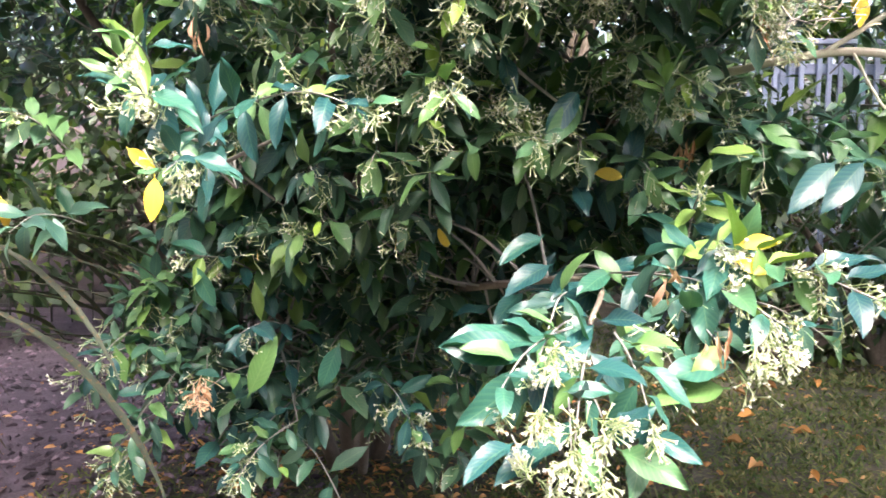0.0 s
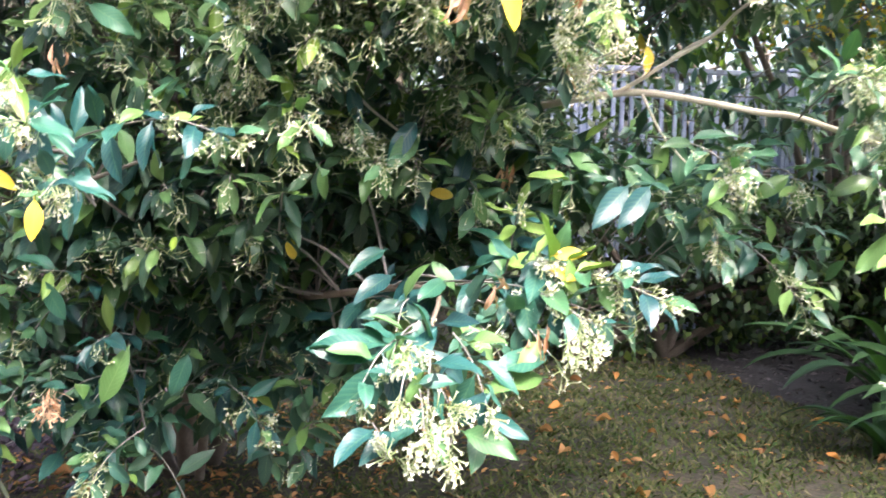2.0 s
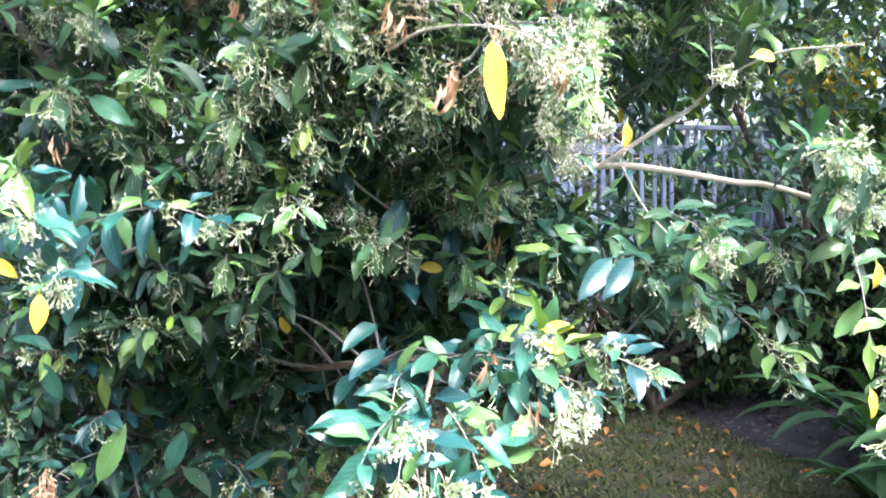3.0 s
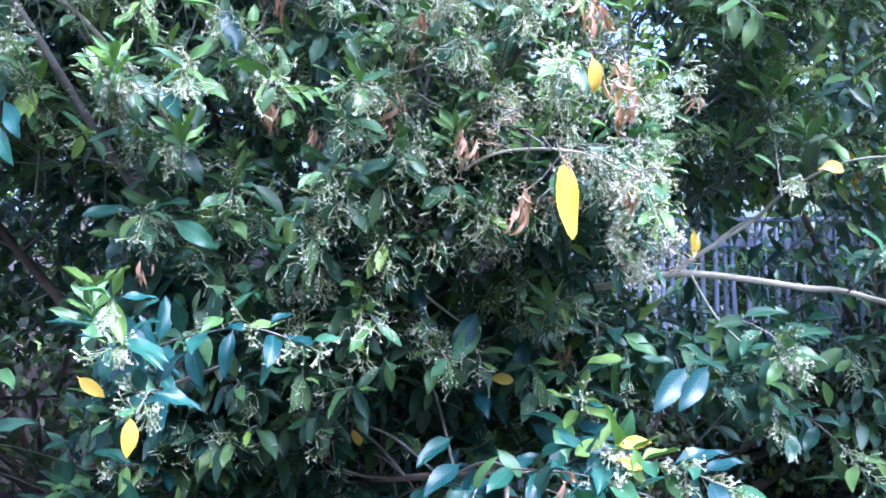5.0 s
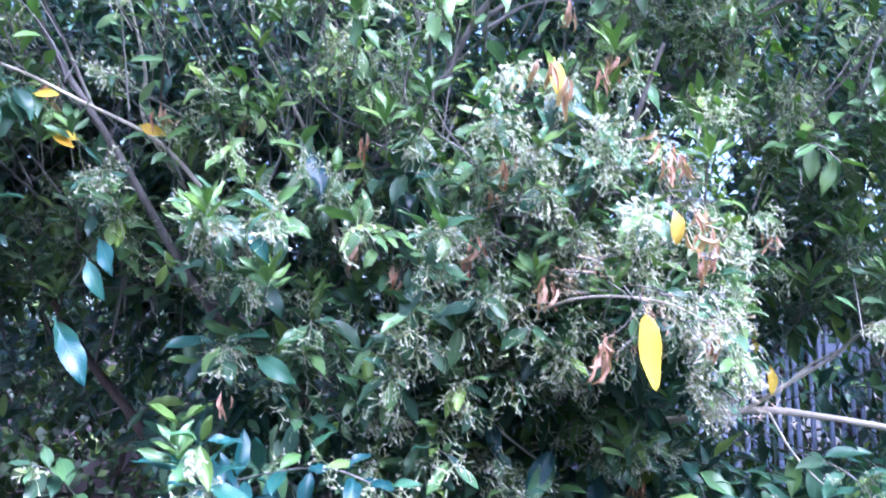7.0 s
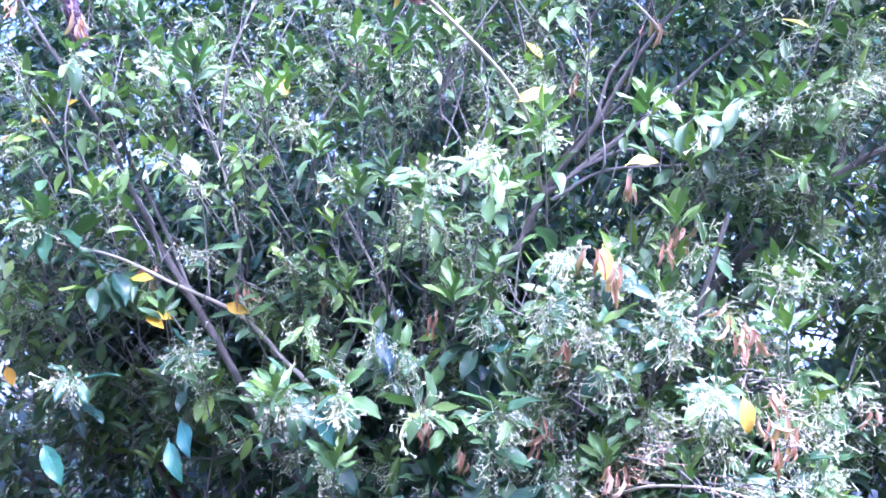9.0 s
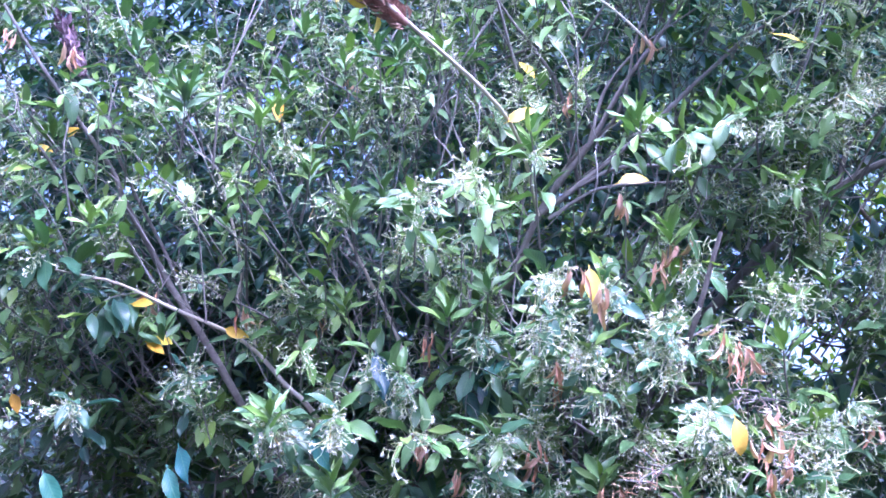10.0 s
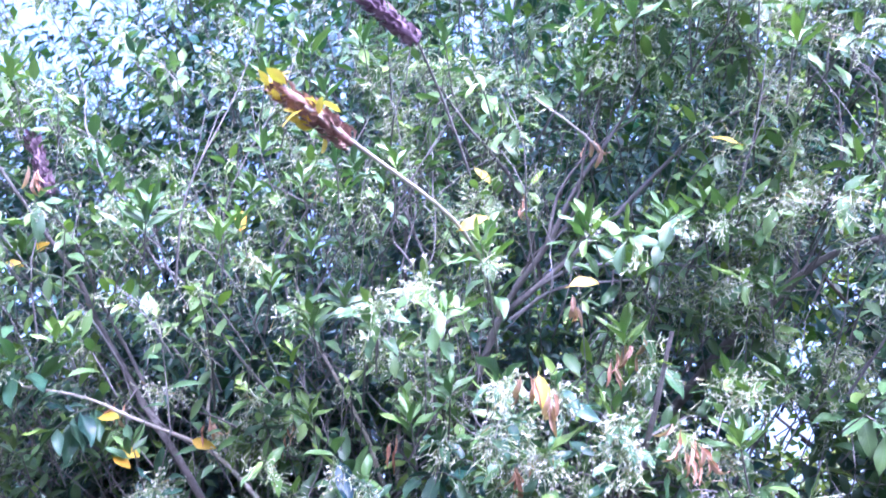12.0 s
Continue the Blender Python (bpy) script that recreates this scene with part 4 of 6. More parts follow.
def shoot(base, tip, leaves, length, clusters, tone, own):
    """A leafy shoot from base to tip: a bending twig, alternate leaves, flower bunches towards its end."""
    base, tip = np.asarray(base, float), np.asarray(tip, float)
    d = tip - base
    reach = np.linalg.norm(d)
    sag = (0, 0, 0.10 * reach)
    line = smooth_line([base, base + d * 0.35 + np.array(sag) * 0.7, base + d * 0.7 + np.array(sag) * 0.9, tip], 4)
    rest = line if own is not None else line[::4]
    twigs.add(tube_shape(rest, np.linspace(0.003, 0.0014, len(rest)), 4 if own else 3), np.eye(3), np.zeros(3))
    turn = rng.uniform(0, 6.28)
    for i in range(leaves):
        s = 0.15 + 0.85 * (i + 0.5) / leaves
        q = s * (len(line) - 1)
        j = min(int(q), len(line) - 2)
        p = line[j] + (line[j + 1] - line[j]) * (q - j)
        ax = unit(line[j + 1] - line[j])
        turn += 2.4 + rng.normal(0, 0.25)
        a = unit(np.cross(ax, UPWARD + 0.01))
        radial = math.cos(turn) * a + math.sin(turn) * np.cross(ax, a)
        end = max(0.0, (s - 0.8) / 0.2)
        along = unit(ax * (0.45 + 0.6 * end) + radial * (0.95 - 0.35 * end) + UPWARD * ((-0.16 if own else -0.34) + 0.5 * end * tone) + rng.normal(0, 0.15, 3))
        face = UPWARD * 1.0 + np.array((0, -0.55, 0)) + radial * 0.25 + rng.normal(0, 0.28, 3)
        put_leaf(p, along, face, length * rng.uniform(0.72, 1.18) * (1 - 0.35 * end), min(1.0, tone * (0.4 + 0.7 * end) + abs(rng.normal(0, 0.05))), own)
    for i in range(clusters):
        s = 1.0 - 0.42 * (i / max(clusters, 1)) - rng.uniform(0, 0.06)
        q = s * (len(line) - 1)
        j = min(int(q), len(line) - 2)
        p = line[j] + (line[j + 1] - line[j]) * (q - j)
        ax = unit(line[j + 1] - line[j])
        out = unit(ax * 0.4 + rng.normal(0, 0.45, 3) + np.array((0, -0.3, -0.65 if p[2] > 1.5 else -0.4)))
        put_cluster(p + out * 0.018, out, rng.uniform(0.85, 1.15), own)


def spray(base, tip, leaves, length, clusters, tone):
    """A shoot that stands out by itself, with the twig that ties it to its limb."""
    foot = near_node(np.array(base))
    b = np.array(base)
    if 0.03 < np.linalg.norm(foot - b) < 0.32:
        twigs.add(tube_shape(smooth_line([foot, (foot + b) / 2 + (0, 0, 0.03), b], 4), np.linspace(0.0048, 0.0032, 9), 5), np.eye(3), np.zeros(3))
    shoot(base, tip, leaves + 3, length * 1.12, clusters + (1 if clusters > 2 else 0), tone, True)


# low sprays
spray((-0.47, 2.00, 1.33), (-0.54, 1.50, 1.47), 13, 0.105, 4, 0.25)
spray((-0.47, 2.00, 1.29), (-0.48, 1.52, 1.34), 9, 0.100, 5, 0.15)
spray((-0.58, 1.90, 1.40), (-0.53, 1.55, 1.57), 8, 0.110, 1, 0.80)
spray((-0.58, 2.00, 1.42), (-0.14, 1.66, 1.45), 16, 0.105, 4, 0.35)
spray((-0.38, 2.60, 1.11), (-0.03, 2.28, 1.20), 9, 0.100, 2, 0.05)
spray((-0.38, 2.60, 1.15), (-0.07, 2.40, 1.02), 9, 0.100, 2, 0.05)
spray((0.24, 1.62, 1.05), (0.09, 1.36, 1.00), 5, 0.105, 1, 0.15)
spray((0.27, 1.60, 1.03), (0.20, 1.28, 0.95), 6, 0.105, 1, 0.20)
spray((0.25, 1.66, 1.06), (0.15, 1.42, 1.02), 5, 0.10, 1, 0.20)
spray((0.32, 1.62, 1.04), (0.33, 1.35, 0.95), 6, 0.105, 1, 0.15)
spray((0.28, 2.00, 1.09), (0.62, 1.54, 1.06), 14, 0.115, 5, 0.15)
spray((0.39, 1.90, 1.10), (0.78, 1.55, 1.11), 15, 0.115, 5, 0.30)
spray((0.45, 1.90, 1.09), (0.59, 1.68, 1.18), 9, 0.120, 3, 0.60)
spray((0.56, 2.10, 1.03), (0.55, 1.90, 1.29), 9, 0.130, 1, 0.80)
spray((0.18, 2.50, 1.31), (0.47, 2.20, 1.56), 13, 0.110, 4, 0.10)
spray((0.33, 2.40, 1.26), (0.50, 2.10, 1.27), 8, 0.110, 2, 0.10)
spray((0.10, 2.50, 0.90), (0.30, 2.00, 1.02), 10, 0.120, 1, 0.05)
spray((-0.40, 2.70, 0.85), (-0.68, 2.35, 1.09), 10, 0.110, 2, 0.10)
spray((-0.40, 2.70, 0.78), (-0.54, 2.30, 0.89), 11, 0.110, 2, 0.30)
spray((-0.40, 2.70, 0.71), (-0.67, 2.36, 0.71), 8, 0.110, 0, 0.10)
spray((-0.84, 2.80, 0.76), (-1.04, 2.45, 0.73), 9, 0.100, 2, 0.10)
spray((-0.41, 2.70, 0.64), (-0.60, 2.40, 0.46), 10, 0.100, 2, 0.10)
spray((-0.27, 2.80, 0.67), (-0.08, 2.35, 0.60), 13, 0.105, 3, 0.15)
spray((-0.85, 2.80, 0.53), (-0.99, 2.50, 0.42), 8, 0.100, 2, 0.10)
spray((-0.13, 2.30, 1.32), (-0.07, 2.00, 1.65), 12, 0.110, 4, 0.15)
spray((0.64, 2.30, 1.56), (0.75, 1.95, 1.63), 8, 0.110, 5, 0.10)
spray((-0.97, 2.40, 1.32), (-1.07, 2.20, 1.47), 10, 0.110, 1, 0.30)
spray((-1.02, 2.50, 1.16), (-1.04, 2.10, 1.18), 10, 0.115, 0, 0.10)
# right sprays
spray((1.36, 2.00, 1.52), (1.30, 1.60, 1.61), 8, 0.110, 5, 0.20)
spray((1.45, 2.00, 1.51), (1.42, 1.60, 1.57), 8, 0.110, 4, 0.20)
spray((1.02, 2.20, 1.48), (1.10, 1.80, 1.36), 12, 0.115, 3, 0.15)
spray((1.17, 2.20, 1.27), (1.12, 1.90, 1.14), 9, 0.110, 3, 0.10)
spray((1.21, 2.20, 1.24), (1.33, 1.85, 1.02), 10, 0.110, 3, 0.10)
spray((1.56, 1.95, 1.45), (1.39, 1.60, 1.12), 10, 0.110, 1, 0.70)
spray((1.67, 1.90, 1.43), (1.37, 1.50, 0.96), 9, 0.110, 3, 0.40)
spray((0.69, 2.40, 1.42), (0.89, 2.00, 1.38), 9, 0.130, 1, 0.10)
spray((0.19, 2.30, 1.63), (0.01, 2.00, 1.74), 10, 0.110, 3, 0.15)
spray((0.60, 2.00, 1.73), (0.58, 1.60, 1.77), 9, 0.100, 5, 0.20)
# middle sprays
spray((-0.58, 2.40, 1.83), (-0.59, 1.90, 2.08), 12, 0.110, 4, 0.30)
spray((-0.54, 2.40, 1.90), (-0.46, 1.95, 1.93), 10, 0.110, 4, 0.20)
spray((-0.68, 2.50, 1.67), (-0.54, 2.00, 1.77), 12, 0.120, 4, 0.10)
spray((0.04, 2.30, 1.69), (0.17, 1.90, 1.77), 12, 0.110, 5, 0.10)
spray((-0.09, 2.40, 1.62), (-0.16, 2.00, 1.59), 10, 0.110, 4, 0.10)
spray((-0.17, 2.20, 1.92), (0.01, 1.85, 1.98), 10, 0.110, 3, 0.40)
spray((0.20, 2.00, 1.79), (0.12, 1.70, 1.90), 10, 0.090, 6, 0.20)
spray((0.42, 1.90, 1.90), (0.50, 1.50, 1.82), 8, 0.090, 6, 0.20)
spray((0.63, 1.90, 2.00), (0.58, 1.50, 1.77), 8, 0.090, 5, 0.20)
spray((0.50, 2.30, 1.55), (0.42, 2.00, 1.48), 10, 0.110, 4, 0.10)
spray((1.24, 2.30, 1.94), (1.04, 1.80, 2.14), 14, 0.120, 1, 0.60)
spray((1.31, 2.10, 1.88), (1.18, 1.80, 1.95), 12, 0.120, 0, 0.50)
spray((-1.09, 2.60, 2.12), (-0.91, 2.20, 2.29), 9, 0.110, 3, 0.20)
spray((-0.33, 2.30, 2.15), (-0.34, 1.95, 2.23), 8, 0.120, 1, 0.40)
spray((-0.09, 2.30, 2.16), (-0.01, 1.90, 2.17), 8, 0.120, 1, 0.20)
# high sprays
spray((-0.31, 2.00, 2.78), (-0.29, 1.75, 2.97), 10, 0.090, 1, 0.60)
spray((-0.53, 2.00, 2.69), (-0.52, 1.70, 2.76), 8, 0.090, 3, 0.60)
spray((-0.05, 1.70, 2.44), (-0.05, 1.33, 2.53), 9, 0.090, 4, 0.70)
spray((0.09, 1.70, 2.47), (0.07, 1.40, 2.64), 11, 0.085, 2, 0.80)
spray((-0.23, 1.90, 2.53), (-0.18, 1.50, 2.54), 8, 0.090, 3, 0.60)
spray((0.05, 1.70, 2.31), (0.11, 1.35, 2.31), 8, 0.085, 6, 0.30)
spray((0.25, 1.80, 2.19), (0.20, 1.40, 2.31), 9, 0.090, 5, 0.20)
spray((0.18, 1.80, 2.11), (0.18, 1.50, 2.19), 8, 0.090, 6, 0.20)
spray((0.41, 1.80, 2.61), (0.40, 1.45, 2.65), 10, 0.090, 1, 0.60)
spray((0.48, 1.80, 2.63), (0.51, 1.45, 2.69), 10, 0.090, 1, 0.60)
spray((0.33, 1.80, 2.08), (0.33, 1.50, 2.25), 8, 0.090, 6, 0.20)
spray((0.54, 1.90, 2.04), (0.37, 1.40, 2.02), 8, 0.090, 5, 0.40)
spray((-0.53, 2.10, 2.01), (-0.56, 1.75, 2.10), 11, 0.100, 5, 0.30)
spray((-0.40, 2.10, 2.04), (-0.42, 1.75, 2.08), 8, 0.100, 4, 0.30)
spray((-1.00, 2.40, 2.10), (-0.86, 2.00, 2.24), 8, 0.090, 5, 0.15)
spray((-1.32, 2.40, 2.03), (-1.18, 2.00, 2.17), 9, 0.100, 6, 0.10)
spray((-0.32, 2.20, 2.17), (-0.35, 1.90, 2.28), 7, 0.120, 1, 0.40)
spray((-0.23, 2.20, 2.20), (-0.02, 1.85, 2.19), 6, 0.120, 0, 0.20)
spray((-1.23, 2.10, 2.53), (-1.27, 1.90, 2.58), 14, 0.120, 1, 0.20)
spray((-1.10, 2.20, 2.52), (-1.16, 2.00, 2.41), 14, 0.120, 0, 0.10)
spray((-0.93, 2.40, 2.90), (-0.93, 1.70, 2.99), 12, 0.100, 2, 0.50)
spray((-1.42, 2.20, 2.99), (-1.07, 1.60, 2.92), 12, 0.100, 2, 0.50)
spray((-0.95, 2.40, 3.34), (-0.90, 2.00, 3.24), 9, 0.100, 3, 0.40)
spray((-0.05, 1.90, 1.99), (-0.02, 1.60, 2.01), 8, 0.100, 4, 0.40)
spray((-0.91, 2.40, 2.60), (-0.89, 2.10, 2.52), 5, 0.080, 5, 0.10)
spray((-0.15, 1.90, 1.99), (-0.23, 1.60, 2.02), 7, 0.090, 2, 0.70)
# further sprays over the whole face
spray((1.48, 2.10, 1.58), (1.32, 1.70, 1.64), 6, 0.100, 6, 0.20)
spray((1.49, 2.00, 1.53), (1.39, 1.65, 1.61), 6, 0.100, 6, 0.20)
spray((1.54, 2.00, 1.44), (1.37, 1.70, 1.51), 6, 0.100, 6, 0.20)
spray((1.56, 1.95, 1.42), (1.43, 1.65, 1.47), 6, 0.100, 5, 0.20)
spray((1.24, 2.10, 1.42), (1.06, 1.80, 1.37), 7, 0.110, 4, 0.15)
spray((1.57, 2.20, 1.88), (1.38, 1.80, 1.88), 9, 0.110, 3, 0.50)
spray((1.34, 2.30, 1.82), (1.23, 1.90, 1.83), 8, 0.110, 2, 0.50)
spray((0.57, 1.90, 1.75), (0.53, 1.60, 1.80), 6, 0.090, 6, 0.20)
spray((0.72, 1.90, 1.73), (0.64, 1.60, 1.73), 6, 0.090, 6, 0.20)
spray((0.63, 1.95, 1.69), (0.57, 1.65, 1.64), 6, 0.090, 5, 0.20)
spray((0.32, 2.10, 1.83), (0.20, 1.85, 1.83), 8, 0.100, 5, 0.20)
spray((0.12, 2.20, 1.84), (0.11, 1.90, 1.75), 8, 0.100, 5, 0.20)
spray((-0.50, 2.40, 1.82), (-0.54, 2.10, 1.74), 8, 0.100, 4, 0.20)
spray((1.00, 2.20, 2.27), (0.94, 1.90, 2.33), 9, 0.110, 1, 0.80)
spray((1.47, 2.20, 2.29), (1.24, 1.90, 2.35), 9, 0.110, 0, 0.80)
spray((0.91, 2.20, 2.42), (0.78, 1.80, 2.35), 8, 0.100, 3, 0.50)
spray((0.05, 2.10, 2.27), (0.18, 1.75, 2.18), 7, 0.090, 6, 0.20)
spray((-0.05, 2.10, 2.29), (-0.07, 1.80, 2.27), 7, 0.090, 5, 0.20)
spray((0.44, 2.00, 2.14), (0.27, 1.65, 2.00), 6, 0.090, 6, 0.20)
spray((0.47, 1.90, 2.09), (0.40, 1.60, 2.01), 6, 0.080, 5, 0.50)
spray((0.41, 1.90, 2.20), (0.35, 1.60, 2.20), 6, 0.090, 5, 0.30)
spray((0.47, 1.90, 2.21), (0.32, 1.50, 2.15), 6, 0.080, 6, 0.20)
spray((0.72, 1.90, 2.33), (0.53, 1.50, 2.21), 8, 0.090, 3, 0.70)
spray((0.11, 1.80, 2.31), (0.07, 1.45, 2.21), 6, 0.080, 6, 0.20)
spray((0.13, 1.80, 2.09), (0.20, 1.50, 2.09), 6, 0.080, 6, 0.20)
spray((0.81, 1.90, 2.57), (0.65, 1.55, 2.55), 8, 0.090, 2, 0.60)
spray((0.68, 1.90, 2.73), (0.63, 1.50, 2.70), 8, 0.090, 3, 0.60)
spray((0.27, 1.80, 2.69), (0.32, 1.50, 2.67), 9, 0.085, 1, 0.80)
spray((-0.40, 2.00, 2.58), (-0.41, 1.70, 2.62), 8, 0.085, 3, 0.60)
spray((-1.14, 2.20, 2.87), (-0.95, 1.80, 2.88), 9, 0.090, 2, 0.60)
spray((-1.53, 2.30, 2.86), (-1.36, 1.90, 2.84), 9, 0.090, 3, 0.50)
spray((-1.05, 2.10, 3.26), (-1.06, 1.70, 3.16), 9, 0.090, 2, 0.50)
spray((-1.00, 2.30, 3.49), (-0.96, 2.00, 3.48), 9, 0.090, 3, 0.40)
spray((-0.78, 2.30, 3.68), (-0.76, 2.00, 3.61), 9, 0.090, 3, 0.40)
spray((0.13, 1.90, 3.18), (0.08, 1.60, 3.21), 8, 0.085, 2, 0.60)
spray((0.38, 1.90, 3.28), (0.35, 1.60, 3.34), 8, 0.085, 2, 0.60)
spray((0.71, 1.90, 3.32), (0.72, 1.60, 3.35), 8, 0.085, 2, 0.50)
spray((1.07, 2.00, 3.25), (1.01, 1.70, 3.31), 8, 0.085, 2, 0.50)
spray((-0.21, 2.00, 3.23), (-0.24, 1.70, 2.92), 8, 0.085, 3, 0.50)
spray((0.93, 1.90, 2.31), (0.92, 1.60, 2.19), 8, 0.100, 0, 0.60)
spray((0.03, 2.20, 1.54), (0.08, 1.85, 1.62), 10, 0.100, 4, 0.20)
spray((0.20, 2.15, 1.58), (0.25, 1.80, 1.66), 10, 0.100, 4, 0.20)
spray((0.35, 2.25, 1.50), (0.40, 1.90, 1.58), 10, 0.100, 4, 0.20)
spray((-0.15, 2.25, 1.52), (-0.10, 1.90, 1.60), 10, 0.100, 4, 0.20)
spray((0.10, 2.30, 1.42), (0.15, 1.95, 1.50), 10, 0.100, 4, 0.20)
spray((0.28, 2.20, 1.64), (0.33, 1.85, 1.72), 10, 0.100, 4, 0.20)
spray((-0.10, 2.20, 1.67), (-0.05, 1.85, 1.75), 10, 0.100, 4, 0.20)
spray((0.45, 2.20, 1.67), (0.50, 1.85, 1.75), 10, 0.100, 4, 0.20)
# leafy shoots that close the view beside the gap before the fence
for i in range(22):
    tip = np.array((rng.uniform(0.46, 0.74), rng.uniform(2.25, 2.6), rng.uniform(1.30, 1.72))) if i % 2 else np.array((rng.uniform(0.7, 0.95), rng.uniform(2.25, 2.6), rng.uniform(1.26, 1.46)))
    spray(tip + (-0.12, 0.22, -0.05), tip, 7, 0.105, int(rng.integers(3)), 0.1)
# leafy shoots under the bough, before the fence
spray((0.75, 2.38, 1.44), (0.67, 2.10, 1.38), 7, 0.115, 1, 0.10)
spray((0.80, 2.28, 1.39), (0.72, 2.00, 1.33), 8, 0.115, 1, 0.10)
spray((0.91, 2.38, 1.43), (0.83, 2.10, 1.37), 7, 0.115, 0, 0.10)
spray((0.92, 2.23, 1.38), (0.84, 1.95, 1.32), 8, 0.115, 1, 0.10)
spray((1.04, 2.33, 1.41), (0.96, 2.05, 1.35), 7, 0.115, 1, 0.10)
spray((1.05, 2.23, 1.34), (0.97, 1.95, 1.28), 8, 0.115, 2, 0.10)
spray((1.15, 2.28, 1.39), (1.07, 2.00, 1.33), 7, 0.115, 1, 0.10)
spray((1.15, 2.18, 1.31), (1.07, 1.90, 1.25), 8, 0.115, 2, 0.10)
spray((0.68, 2.48, 1.37), (0.60, 2.20, 1.31), 7, 0.115, 2, 0.10)
spray((1.32, 2.28, 1.44), (1.24, 2.00, 1.38), 7, 0.115, 2, 0.10)
spray((1.41, 2.18, 1.39), (1.33, 1.90, 1.33), 7, 0.115, 3, 0.10)
spray((0.70, 2.38, 1.29), (0.62, 2.10, 1.23), 8, 0.115, 2, 0.10)
# low shoots beside the path
spray((-0.89, 2.75, 0.84), (-1.01, 2.50, 0.76), 8, 0.10, 2, 0.08)
spray((-0.95, 2.80, 0.73), (-1.07, 2.55, 0.65), 7, 0.10, 2, 0.08)
spray((-0.85, 2.75, 0.57), (-0.97, 2.50, 0.49), 8, 0.10, 1, 0.08)
spray((-0.78, 2.80, 0.83), (-0.90, 2.55, 0.75), 8, 0.10, 1, 0.08)
spray((-0.86, 2.70, 0.50), (-0.98, 2.45, 0.42), 6, 0.10, 3, 0.08)
spray((-0.88, 2.85, 0.94), (-1.00, 2.60, 0.86), 8, 0.10, 1, 0.08)
spray((-0.70, 2.75, 0.76), (-0.82, 2.50, 0.68), 8, 0.10, 1, 0.08)
spray((-0.78, 2.75, 0.67), (-0.90, 2.50, 0.59), 7, 0.10, 0, 0.08)
spray((-0.44, 2.55, 0.57), (-0.56, 2.30, 0.49), 6, 0.10, 3, 0.08)
spray((-0.62, 2.75, 0.97), (-0.74, 2.50, 0.89), 8, 0.10, 1, 0.08)
# more leafy shoots round the low spray
for base, tip in (
    ((0.40, 1.90, 1.07), (0.52, 1.55, 1.00)), ((0.36, 1.95, 1.04), (0.42, 1.55, 0.98)), ((0.45, 1.85, 1.07), (0.70, 1.60, 1.04)), ((0.30, 2.00, 1.05), (0.20, 1.65, 1.04)),
):
    spray(base, tip, 6, 0.105, 2, 0.1)


def large_leaf(base, tip, tone):
    """One big leaf that stands out, from the foot of its blade to its tip."""
    base, tip = np.array(base), np.array(tip)
    d = tip - base
    part("leaf", (young_meshes if tone > 0.45 else leaf_meshes)[rng.integers(6)], shrub, where=matrix_of(basis(d + (0, 0, 0.1 * np.linalg.norm(d)), np.array((0, -0.8, 0.75) if d[2] > -0.06 else (0, -1.0, 0.05)) + rng.normal(0, 0.12, 3)), base - d * 0.06, np.linalg.norm(d) * 1.12))


def put_head(p, size):
    """A flower head: two or three bunches out of one point, with the stalk that carries it."""
    p = np.array(p)
    back = p + (0.02, 0.09, 0.03) + rng.normal(0, 0.02, 3)
    twigs.add(tube_shape(smooth_line([back, (p + back) / 2 + (0, 0, 0.01), p], 3), np.linspace(0.002, 0.0012, 7), 4), np.eye(3), np.zeros(3))
    for i in range(2):
        out = unit(np.array((0, -0.55, -0.45)) + rng.normal(0, 0.45, 3))
        part("inflorescence", cluster_meshes[6 + i], shrub, where=matrix_of(basis(out, rng.normal(0, 1, 3)), p + rng.normal(0, 0.012, 3) * size + out * 0.004, size * rng.uniform(0.85, 1.1)))


for base, tip, tone in (
    ((0.157, 1.48, 1.051), (0.022, 1.39, 1.092), 0.30),
    ((0.141, 1.46, 1.038), (0.022, 1.37, 1.074), 0.15),
    ((0.155, 1.45, 1.014), (0.051, 1.36, 0.934), 0.25),
    ((0.109, 1.32, 0.93), (0.041, 1.23, 0.916), 0.20),
    ((0.166, 1.36, 0.909), (0.09, 1.27, 0.9), 0.30),
    ((0.282, 1.36, 0.907), (0.359, 1.27, 0.887), 0.25),
    ((0.331, 1.42, 0.915), (0.415, 1.36, 0.891), 0.10),
    ((0.283, 1.38, 0.905), (0.331, 1.36, 0.977), 0.20),
    ((0.322, 1.4, 0.9), (0.304, 1.31, 0.856), 0.00),
    ((0.531, 1.6, 0.987), (0.4, 1.51, 0.994), 0.00),
    ((0.525, 1.6, 0.938), (0.386, 1.51, 0.95), 0.00),
):
    large_leaf(base, tip, tone)
